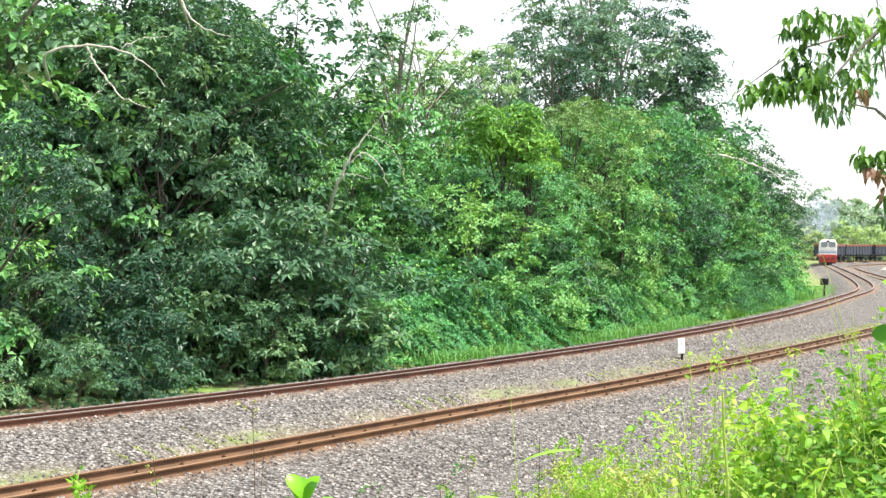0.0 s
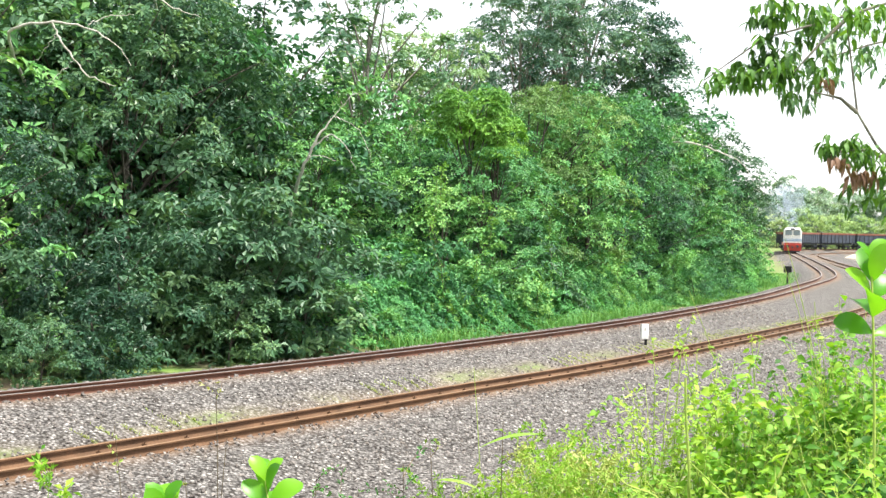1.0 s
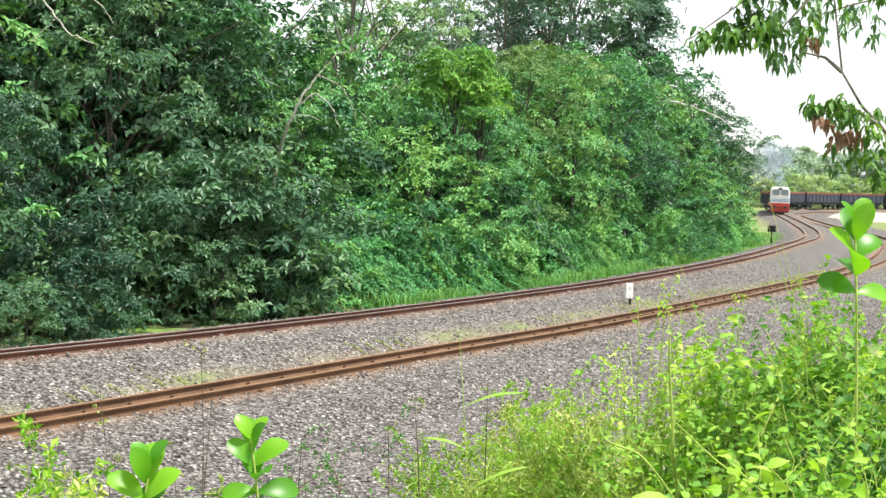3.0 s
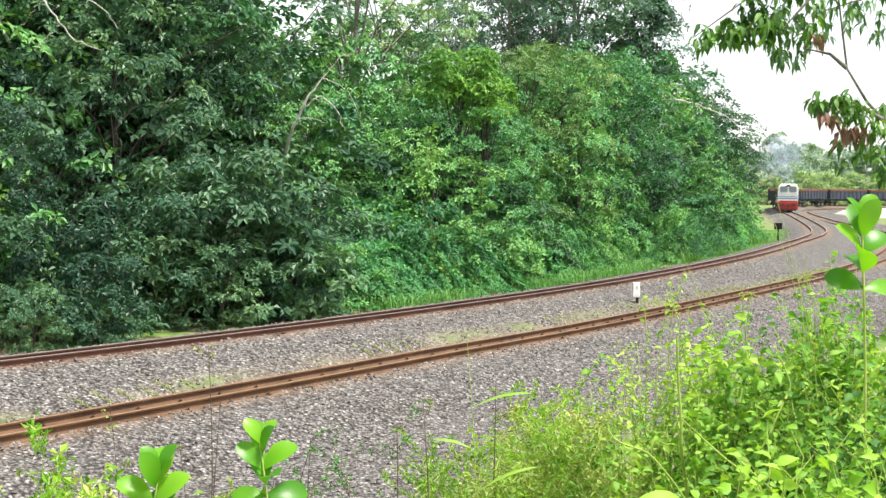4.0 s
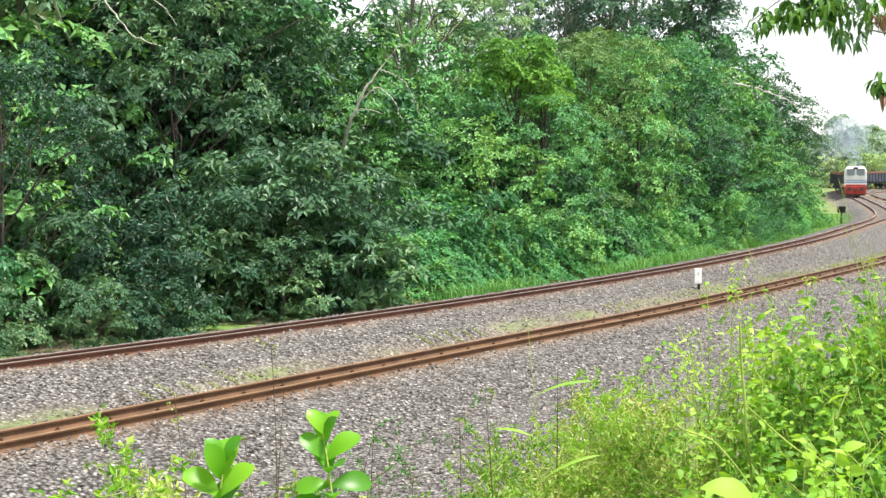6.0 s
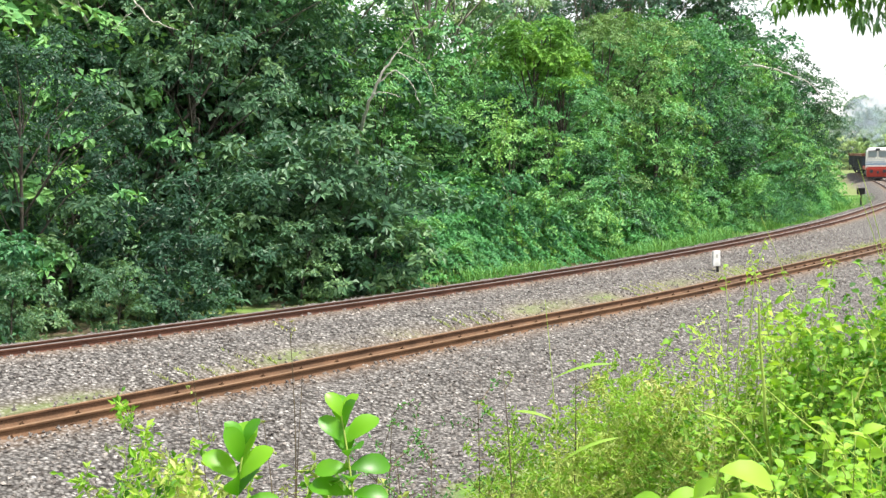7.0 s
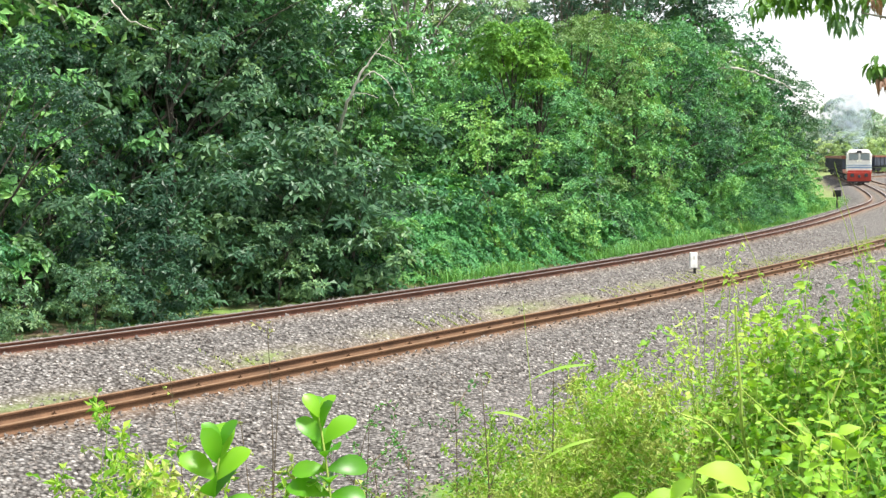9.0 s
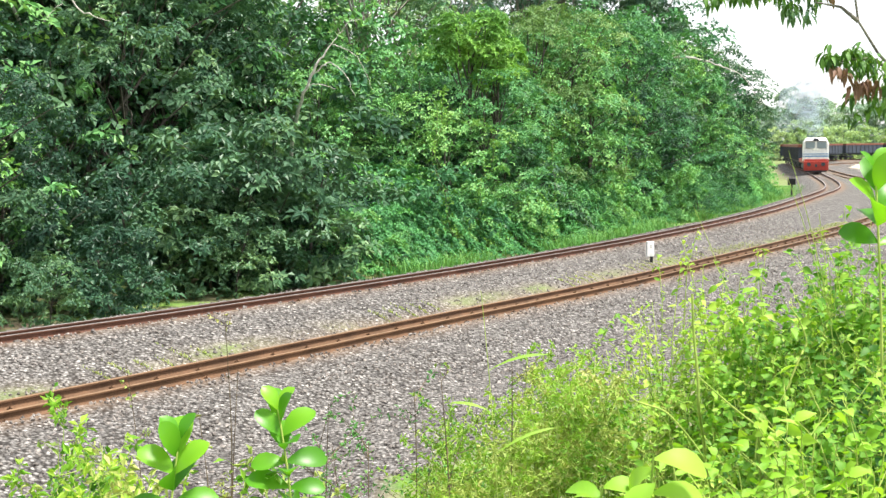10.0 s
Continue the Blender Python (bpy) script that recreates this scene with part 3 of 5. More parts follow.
def build_forest():
    rng = rng_of(5)
    dark = "dense jungle tree with dark green drooping leaves behind the railway"
    mid = "leafy mid-green jungle tree on the railway verge"
    lime = "bright yellow-green leafy tree among darker trees"
    grey = "thin-leaved grey-green tree with pale limbs behind the railway"
    tall = "tall forest tree with open grey-green crown above the others"
    olive = "tree draped in olive-green and brownish climbing vines"
    v_dark = [tree_variant("tree", 21 + k, h, r, lo, LEAF_DARK, 0.25, 7, 9, 17, dark, per=4, width=0.46) for k, (h, r, lo) in enumerate([(9.5, 3.6, 0.9), (8.2, 3.3, 0.7), (10.5, 3.8, 1.5)])]
    v_mid = [tree_variant("tree", 41 + k, h, r, lo, LEAF_MID, 0.23, 7, 10, 17, mid, per=4, width=0.5) for k, (h, r, lo) in enumerate([(8.5, 3.4, 0.8), (7.2, 3.2, 0.5), (9.6, 3.5, 1.2)])]
    v_grey = [tree_variant("tree", 51 + k, h, 3.2, 2.0, LEAF_GREY, 0.20, 7, 9, 18, grey, GREY_BARK, per=5, width=0.46) for k, h in enumerate((9.8, 11.0))]
    v_back = [tree_variant("tree", 31 + k, h, r, 1.0, (LEAF_DARK, LEAF_DARK, LEAF_MID, LEAF_MID, LEAF_GREY)[k], 0.34, 5, 8, 15, (dark, dark, mid, mid, grey)[k], per=4, width=0.5) for k, (h, r) in enumerate([(10.5, 3.8), (9.0, 3.6), (9.5, 3.6), (8.5, 3.4), (10.5, 3.8)])]
    v_lime = tree_variant("tree", 61, 8.2, 1.4, 6.7, LEAF_LIME, 0.20, 7, 10, 11, lime)
    v_olive = tree_variant("tree", 63, 10.4, 2.6, 2.6, LEAF_OLIVE, 0.18, 8, 11, 18, olive)
    v_tall = tree_variant("tree", 71, 13.5, 3.3, 6.0, LEAF_GREY, 0.27, 5, 8, 22, tall, GREY_BARK, lobe=(0.2, 0.36))
    v_giant = [tree_variant("tree", 73 + k, h, r, lo, LEAF_BLUE, 0.32, 7, 11, 26, "towering dark blue-green forest tree above the canopy", GREY_BARK) for k, (h, r, lo) in enumerate([(20.0, 5.0, 7.5), (15.2, 3.4, 6.0)])]
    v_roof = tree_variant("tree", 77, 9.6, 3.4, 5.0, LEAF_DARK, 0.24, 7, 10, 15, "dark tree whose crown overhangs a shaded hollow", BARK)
    v_bush = [tree_variant("shrub", 81 + k, h, r, 0.1, mat, ll, 6, 7, 10, "leafy green shrub at the forest edge", BARK, per=5) for k, (h, r, mat, ll) in enumerate([(2.4, 1.6, LEAF_MID, 0.22), (1.7, 1.5, LEAF_VINE, 0.18), (3.2, 1.8, LEAF_DARK, 0.22), (2.0, 1.7, LEAF_MID, 0.18)])]
    for b in v_bush:
        tagged(b, category="shrub", group="shrubs at the forest edge")

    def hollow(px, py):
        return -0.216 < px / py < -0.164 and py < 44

    first = int(np.argmin(np.abs(FAR_LINE[:, 0] + 19)))
    last = int(np.argmin(np.abs(FAR_LINE[:, 1] - 114)))
    k = first
    while k < last:
        x, y = FAR_LINE[k]
        edge = 9.3 - 3.0 * smooth_step(50, 90, y) + 1.2 * smooth_step(92, 105, y)
        step = 5 if y < 75 else 6
        draw = rng.random()
        px, py = along_far(edge + rng.uniform(-0.6, 3.0), k)
        west = px / max(py, 5.0)
        if west < -0.10:
            pool = v_dark if draw < 0.92 else v_mid
        elif west < 0.0:
            pool = v_grey if draw < 0.55 else v_mid
        else:
            pool = v_mid if draw < 0.55 else v_dark
        big = 0.98
        if not hollow(px, py):
            put(pool[rng.integers(len(pool))], px, py, rng, rng.uniform(0.74, 1.06) * (0.74 if west < -0.1 else 1.0) * big * (0.8 if y > 100 else 1.0) * canopy(west))
        px, py = along_far(edge + 4.4 + rng.uniform(-0.6, 1.0), k + 2)
        west = px / max(py, 5.0)
        if rng.random() < 0.9 and not hollow(px, py):
            draw = rng.random()
            pool = [v_back[0], v_back[2], v_back[4]] if west < -0.1 else v_grey if draw < 0.4 and west < 0.03 else v_mid if draw < 0.7 and y < 75 else v_back[2:4]
            put(pool[rng.integers(len(pool))], px, py, rng, (1.12 if y < 62 else 0.98) * canopy(west))
        if rng.random() < 0.8:
            px, py = along_far(edge + 8.6 + rng.uniform(-1, 2), k)
            west = px / max(py, 5.0)
            put(v_back[(2, 3, 4, 4)[rng.integers(4)]], px, py, rng, (1.24 if y < 62 else 1.0) * canopy(west))
        k += step
    # a roofed, shaded hollow, closed behind by trees whose dark leaf colour adds shade
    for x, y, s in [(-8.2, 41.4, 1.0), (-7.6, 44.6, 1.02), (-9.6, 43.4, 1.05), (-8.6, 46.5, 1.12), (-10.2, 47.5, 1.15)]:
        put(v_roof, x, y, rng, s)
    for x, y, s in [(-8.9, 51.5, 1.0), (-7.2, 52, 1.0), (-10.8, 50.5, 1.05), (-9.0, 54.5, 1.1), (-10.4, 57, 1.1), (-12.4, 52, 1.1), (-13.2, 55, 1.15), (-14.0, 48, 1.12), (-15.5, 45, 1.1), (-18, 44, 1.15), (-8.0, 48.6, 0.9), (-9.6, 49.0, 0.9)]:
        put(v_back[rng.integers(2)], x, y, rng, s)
    # low crowns that overhang the undergrowth and keep it in shade
    for off, k in [(6.2, 0), (7.0, 11), (6.4, 22), (7.2, 33), (6.4, 44), (7.0, 55), (6.6, 64)]:
        px, py = along_far(off, first + k)
        if px < -0.15 * py and not hollow(px, py):
            put(v_roof, px, py, rng, 0.66)
    # undergrowth in front of the trees, low by the track and higher behind
    for off, gap, size in ((5.2, 5, 0.6), (6.9, 5, 0.95), (8.4, 4, 1.2)):
        k = first
        while k < last:
            x, y = FAR_LINE[k]
            edge = off - 2.7 * smooth_step(50, 105, y) - 1.3 * (1 - smooth_step(28, 36, y))
            px, py = along_far(edge + rng.uniform(-0.6, 0.7), k)
            if (off > 8 and hollow(px, py)) or (off < 6 and px < -0.1 * py and rng.random() < 0.6):
                k += gap
                continue
            pick = rng.choice(4, p=[0.12, 0.0, 0.85, 0.03] if px / max(py, 5.0) < -0.06 else [0.38, 0.32, 0.04, 0.26])
            put(v_bush[pick], px, py, rng, size * rng.uniform(0.75, 1.2) * (1.2 if px > -2 and py < 80 else 1.0), 0.05, reach=0.247)
            k += gap if y < 60 else gap + 2
    for x, y, s in [(14.0, 88, 1.18), (16.3, 92, 1.18), (18.6, 95, 1.06), (20.8, 98, 0.92), (22.6, 101, 0.74), (12.5, 93, 1.2), (21.6, 96, 0.8), (23.4, 99.5, 0.62)]:
        put(v_back[2 + int(x) % 2] if s > 1.15 else v_mid[1], x, y, rng, s)
    for x, y, s, v in [(6.4, 86, 1.0, 0), (9.4, 88, 1.05, 0), (11.4, 91, 0.92, 0), (14.6, 90, 1.02, 1), (4.8, 92, 0.8, 0)]:
        put(v_giant[v], x, y, rng, s)
    for x, y, s in [(-14, 58, 0.95), (-12.5, 54, 0.95), (-9.4, 60, 1.0), (-2.2, 62, 1.0), (-0.8, 66, 1.02), (-7.8, 58, 0.9), (1.4, 72, 1.0)]:
        put(v_tall, x, y, rng, s)
    for x, y, s in [(-3.9, 38.6, 0.62), (-2.9, 39.0, 0.58), (-4.8, 38.4, 0.6)]:
        put(v_bush[2], x, y, rng, s * 2.2)
    put(v_lime, 2.2, 52.4, rng, 1.02)
    put(v_lime, 3.1, 53.4, rng, 0.97)
    for x, y, s in [(1.2, 50.6, 0.76), (2.7, 51.6, 0.72), (4.4, 56.0, 0.82), (6.2, 60.0, 0.9), (3.4, 57.0, 0.9)]:
        put(v_mid[int(x) % 3], x, y, rng, s)
    for x, y, s in [(8.0, 64, 0.98), (10.5, 70, 1.02), (12.0, 76, 1.05), (9.0, 72, 1.05), (6.5, 66, 0.98), (12.6, 81, 1.1), (16.0, 86, 1.06), (17.8, 90, 1.0)]:
        put(v_dark[int(y) % 3] if int(y) % 2 else v_mid[2], x, y, rng, s)
    put(v_olive, 4.9, 59.0, rng, 1.0)
    put(v_olive, 6.4, 61.5, rng, 0.98)
    for b in v_dark + v_mid + v_grey + v_back + v_giant + v_bush + [v_lime, v_olive, v_tall, v_roof]:
        for o in (*b.children_recursive, b):
            bpy.data.objects.remove(o)


build_forest()


def build_bank_vines():
    """A blanket of small climbing leaves heaped over the bank between verge and trees."""
    rng = rng_of(23)
    n = 28000
    ks = rng.integers(int(np.argmin(np.abs(FAR_LINE[:, 1] - 37))), int(np.argmin(np.abs(FAR_LINE[:, 1] - 104))), n)
    d = unit(np.gradient(FAR_LINE, axis=0))[ks]
    y = FAR_LINE[ks][:, 1]
    foot = 3.3 + 0.9 * smooth_step(48, 70, y) - 0.6 * smooth_step(80, 100, y)
    f = rng.random(n) ** 0.8
    xy = FAR_LINE[ks] + np.stack([-d[:, 1], d[:, 0]], 1) * (foot + 3.4 * f)[:, None]
    heap = 0.2 + 1.9 * smooth_step(0, 0.75, f) * (0.75 + 0.55 * lumps(xy, 0.33, 7)) + 0.55 * np.clip(lumps(xy, 1.1, 2), -0.2, 1)
    c = np.c_[xy, ground_height(xy) + np.maximum(heap, 0.05) * rng.uniform(0.82, 1.06, n)]
    axis = np.c_[d[:, 1], -d[:, 0], np.full(n, 1.1)] + rng.normal(0, 0.4, (n, 3))
    tagged(new("bank_vines", mesh_np("bank_vines", *leaves(c, axis, 0.12, 0.085, 3, rng, 0.3), LEAF_VINE)), "bright green vines and creepers blanketing the bank by the track", "creepers", kind="stuff")
    # clumps of tall grass at the foot of the bank
    n = 9000
    ks = rng.integers(int(np.argmin(np.abs(FAR_LINE[:, 1] - 38))), int(np.argmin(np.abs(FAR_LINE[:, 1] - 98))), n)
    ks = ks[lumps(FAR_LINE[ks], 0.21, 12) > -0.05]
    d = unit(np.gradient(FAR_LINE, axis=0))[ks]
    off = 3.3 + 0.8 * smooth_step(48, 70, FAR_LINE[ks][:, 1]) + rng.normal(0, 0.4, len(ks))
    xy = FAR_LINE[ks] + np.stack([-d[:, 1], d[:, 0]], 1) * off[:, None]
    v, q = blades(np.c_[xy, ground_height(xy)], 0.6, 0.022, rng, 0.5)
    tagged(new("bank_grass", mesh_np("bank_grass", v, q, GRASS)), "tall soft green grass clumps at the foot of the bank", "grass", kind="stuff")


build_bank_vines()


def dead_tree(x, y, lines, label, mat):
    """A leafless tree standing in the undergrowth: lines of limb points as (x, y, height, radius)."""
    g = float(ground_height([(x, y)])[0])
    t = thing("bare_tree", pose(x, y, g), label, "tree", "bare trees")
    for n, line in enumerate(lines):
        p = np.array(line, float) - [x, y, g, 0]
        fine = np.linspace(0, len(p) - 1, len(p) * 5)
        q = np.stack([np.interp(fine, np.arange(len(p)), p[:, k]) for k in range(4)], 1)
        for _ in range(3):
            q[1:-1] = (q[:-2] + 2 * q[1:-1] + q[2:]) / 4
        wob = rng_of(int(abs(x) * 10) + n)
        q[1:-1, :3] += wob.normal(0, 0.018, (len(q) - 2, 3))
        part_of("trunk" if n == 0 else "limb", mesh_np("limb", *tube(q[:, :3], q[:, 3], 7), mat, smooth=True), t)


dead_tree(-3.9, 45.4, [
    [(-3.9, 45.4, -0.1, 0.075), (-3.8, 45.0, 2.5, 0.065), (-3.6, 42.2, 4.0, 0.055), (-3.05, 39.8, 5.12, 0.046), (-2.58, 39.6, 6.1, 0.034), (-2.1, 39.6, 6.7, 0.014)],
    [(-2.73, 39.7, 5.75, 0.022), (-2.30, 39.6, 6.12, 0.019), (-1.92, 39.6, 5.9, 0.015), (-1.7, 39.6, 5.55, 0.011), (-1.55, 39.6, 5.1, 0.006)],
    [(-2.2, 39.6, 6.6, 0.014), (-1.8, 39.5, 6.45, 0.010), (-1.4, 39.5, 6.2, 0.008), (-1.05, 39.5, 5.3, 0.005)],
    [(-2.9, 39.7, 5.45, 0.014), (-2.6, 39.5, 5.5, 0.010), (-2.1, 39.5, 5.35, 0.006)],
    [(-2.1, 39.6, 6.7, 0.014), (-1.7, 39.6, 7.2, 0.010), (-1.2, 39.6, 7.35, 0.005)]], "bare dead tree with a pale crooked trunk and limbs", PALE_BARK)
dead_tree(-10.9, 43.6, [
    [(-10.9, 43.6, -0.1, 0.09), (-11.0, 43.2, 4.0, 0.075), (-11.2, 41.2, 7.4, 0.055), (-10.77, 37.2, 8.45, 0.04), (-9.76, 37.0, 8.7, 0.034), (-8.58, 37.0, 8.62, 0.026), (-7.7, 37.0, 8.15, 0.012), (-7.35, 37.0, 7.6, 0.006)],
    [(-9.45, 37.0, 8.68, 0.03), (-9.2, 37.0, 8.2, 0.027), (-8.85, 37.0, 7.7, 0.023), (-8.45, 37.0, 7.25, 0.018), (-7.75, 37.0, 7.05, 0.008)],
    [(-8.5, 37.0, 8.62, 0.018), (-8.0, 37.0, 8.88, 0.014), (-7.3, 37.0, 8.92, 0.007)],
    [(-8.85, 37.0, 7.7, 0.013), (-9.15, 37.0, 7.4, 0.010), (-9.5, 37.0, 7.05, 0.005)],
    [(-9.3, 37.0, 8.4, 0.012), (-9.5, 37.0, 8.1, 0.009), (-9.9, 37.0, 7.6, 0.005)]], "bare pale limbs of a dead tree among leaves", PALE_BARK)
dead_tree(-12.9, 46.0, [
    [(-12.9, 46.0, -0.1, 0.11), (-12.9, 45.2, 5.0, 0.10), (-12.6, 40.0, 9.1, 0.075), (-11.4, 39.5, 10.3, 0.06), (-10.4, 39.5, 11.5, 0.04)],
    [(-11.4, 39.5, 10.3, 0.04), (-10.6, 39.5, 10.7, 0.03), (-10.0, 39.5, 11.4, 0.02)]], "leaning grey forest trunk with few leaves", GREY_BARK)
dead_tree(-7.0, 47.4, [
    [(-7.0, 47.4, -0.1, 0.08), (-7.3, 47.0, 6.0, 0.06), (-7.7, 42.6, 9.8, 0.04), (-7.5, 39.2, 10.6, 0.032), (-7.1, 39.0, 9.75, 0.026), (-6.6, 39.0, 9.4, 0.018), (-5.9, 39.0, 9.2, 0.007)]], "arching bare pale branch in the canopy", PALE_BARK)
dead_tree(13.2, 85.0, [
    [(13.2, 85.0, -0.2, 0.16), (13.2, 84.0, 5.0, 0.13), (13.2, 79.5, 8.2, 0.07), (14.74, 77.0, 8.5, 0.06), (16.02, 77.0, 8.27, 0.05), (17.3, 77.0, 7.85, 0.035), (18.3, 77.0, 7.4, 0.02), (18.9, 77.0, 6.3, 0.01)],
    [(14.2, 77.0, 8.45, 0.03), (14.45, 77.0, 8.8, 0.024), (14.7, 77.0, 9.4, 0.01)],
    [(16.3, 77.0, 8.2, 0.026), (16.8, 77.0, 8.7, 0.02), (17.1, 77.0, 9.3, 0.01)]], "bare pale branch of a tree reaching over the leaves", PALE_BARK)
dead_tree(-9.8, 41.0, [
    [(-9.8, 41.0, -0.1, 0.07), (-9.4, 41.0, 3.3, 0.06), (-8.9, 41.0, 4.4, 0.05), (-8.3, 41.2, 5.1, 0.04), (-7.6, 41.6, 6.2, 0.03)],
    [(-8.1, 40.2, 5.0, 0.025), (-7.85, 40.0, 4.7, 0.02), (-7.95, 40.0, 4.2, 0.016), (-7.75, 40.0, 3.7, 0.008)]], "leaning brown trunk inside a dark hollow", BARK)
dead_tree(-5.5, 38.0, [
    [(-5.45, 38.0, -0.1, 0.045), (-5.6, 37.6, 0.7, 0.038), (-5.85, 37.4, 1.1, 0.03), (-6.05, 37.2, 1.65, 0.018), (-6.4, 37.2, 2.2, 0.008)],
    [(-5.6, 37.6, 0.7, 0.025), (-5.5, 37.4, 1.3, 0.018), (-5.6, 37.3, 1.9, 0.008)]], "thin bare trunk at the dark forest edge", TWIG)


def build_verge_grass():
    rng = rng_of(17)
    n = 20000
    ks = rng.integers(int(np.argmin(np.abs(FAR_LINE[:, 0] + 18))), int(np.argmin(np.abs(FAR_LINE[:, 1] - 125))), n)
    d = unit(np.gradient(FAR_LINE, axis=0))[ks]
    keep = rng.random(n) < 0.12 + 0.88 * smooth_step(29, 38, FAR_LINE[ks][:, 1])
    ks, d = ks[keep], d[keep]
    n = len(ks)
    off = 2.5 + (0.7 + 1.2 * smooth_step(46, 62, FAR_LINE[ks][:, 1])) * rng.random(n)
    xy = FAR_LINE[ks] + np.stack([-d[:, 1], d[:, 0]], 1) * off[:, None] + rng.normal(0, 0.25, (n, 2))
    roots = np.c_[xy, ground_height(xy)]
    tall = 0.08 + 0.04 * np.clip(off - 3.0, 0, 4)
    v, f = blades(roots, tall[:, None], 0.022, rng, 0.6)
    tagged(new("verge_grass", mesh_np("verge_grass", v, f, GRASS)), "bright green grass on the verge behind the track", "grass", kind="stuff")
    # thin tufts in the stones between the tracks
    n = 7000
    ks = rng.integers(int(np.argmin(np.abs(NEAR_LINE[:, 0] + 10))), int(np.argmin(np.abs(NEAR_LINE[:, 1] - 70))), n)
    ks = ks[lumps(NEAR_LINE[ks], 0.28, 4) > 0.0]
    d = unit(np.gradient(NEAR_LINE, axis=0))[ks]
    xy = NEAR_LINE[ks] + np.stack([-d[:, 1], d[:, 0]], 1) * rng.normal(1.15, 0.2, (len(ks), 1))
    v, f = blades(np.c_[xy, ground_height(xy)], 0.07, 0.012, rng, 0.7)
    tagged(new("ballast_grass", mesh_np("ballast_grass", v, f, STRAW)), "sparse low grass growing in the ballast between tracks", "grass", kind="stuff")


build_verge_grass()


def build_vines():
    rng = rng_of(61)
    for x, y, top, n in [(1.3, 46.4, 6.0, 2), (3.4, 48.2, 5.4, 1), (4.8, 50.4, 5.8, 1), (8.5, 59.4, 5.6, 1)]:
        for _ in range(n):
            px, py = x + rng.normal(0, 0.45), y + rng.normal(0, 0.4)
            g = float(ground_height([(px, py)])[0])
            vine = thing("vine", pose(px, py, g), "hanging vine with small yellow-green leaves on the trees", "vine", "vines on the trees")
            h = top * rng.uniform(0.75, 1.05)
            s = np.linspace(0, 1, 12)
            line = np.stack([0.32 * np.sin(s * 5 + px) + 0.1 * np.sin(s * 17), 0.2 * np.cos(s * 6), h * s], 1)
            part_of("stem", mesh_np("stem", *tube(line, np.full(12, 0.007), 4), TWIG, smooth=True), vine)
            c = line[rng.integers(0, 12, 60)] + rng.normal(0, 0.09, (60, 3)) + np.array([0, 0, 1]) * rng.uniform(-0.3, 0.3, (60, 1))
            part_of("foliage", mesh_np("foliage", *leaves(c, rng.normal(size=(60, 3)) + [0, -1.2, 0.6], 0.12, 0.08, 3, rng), LEAF_LIME), vine)


build_vines()


def build_sand_bank():
    rng = rng_of(2)
    xs, ys = np.linspace(66, 130, 40), np.linspace(196, 248, 34)
    gx, gy = np.meshgrid(xs, ys, indexing="ij")
    edge = np.minimum.reduce([(gx - 66 - (gy - 196) * 0.2) / 5, (130 - gx) / 5, (gy - 196) / 5, (248 - gy) / 5]).clip(-1, 1)
    z = -0.4 + 0.75 * np.clip(edge, 0, 1) + 0.12 * lumps(np.stack([gx.ravel(), gy.ravel()], 1), 0.2).reshape(gx.shape)
    i, j = np.meshgrid(np.arange(39), np.arange(33), indexing="ij")
    i, j = i.ravel(), j.ravel()
    faces = np.stack([i * 34 + j, (i + 1) * 34 + j, (i + 1) * 34 + j + 1, i * 34 + j + 1], 1)
    me = mesh_np("sand_bank", np.stack([gx.ravel(), gy.ravel(), z.ravel()], 1), faces, SAND, smooth=True)
    tagged(new("sand_bank", me), "pale sandy ground beside the distant tracks", "sand bank", kind="structure")


build_sand_bank()


def build_far_wood():
    rng = rng_of(9)
    # the first two variants carry the haze in their leaf colour
    wood = [tree_variant("tree", 101 + k, 11, 5.0, 0.6, (LEAF_FAR_HAZED, LEAF_FAR_HAZED, LEAF_FAR_LIGHT)[k], 0.75, 5, 7, 13, ("distant hazy blue-green tree behind the train", "distant hazy blue-green tree behind the train", "distant pale yellow-green tree beyond the train")[k], BARK) for k in range(3)]
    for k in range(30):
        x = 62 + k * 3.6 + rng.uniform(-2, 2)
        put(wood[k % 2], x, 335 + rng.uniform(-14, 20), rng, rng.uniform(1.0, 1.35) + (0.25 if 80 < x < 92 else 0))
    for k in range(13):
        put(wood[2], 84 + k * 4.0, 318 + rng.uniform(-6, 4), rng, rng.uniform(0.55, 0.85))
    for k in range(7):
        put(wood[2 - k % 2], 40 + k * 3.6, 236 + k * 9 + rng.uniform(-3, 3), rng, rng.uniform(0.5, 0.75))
    for b in wood:
        for o in (*b.children_recursive, b):
            bpy.data.objects.remove(o)


build_far_wood()


# ---- train ----
def wheelset(name, x, parent):
    bm = bmesh.new()
    for side in (1, -1):
        rod(0.42, 0.10, pose(x, side * 0.53, 0.42, 90, 0, 0), bm, 18)
        rod(0.45, 0.03, pose(x, side * 0.49, 0.42, 90, 0, 0), bm, 18)
    rod(0.07, 1.1, pose(x, 0, 0.42, 90, 0, 0), bm, 8)
    return part(name, bm, DARK_STEEL, parent)


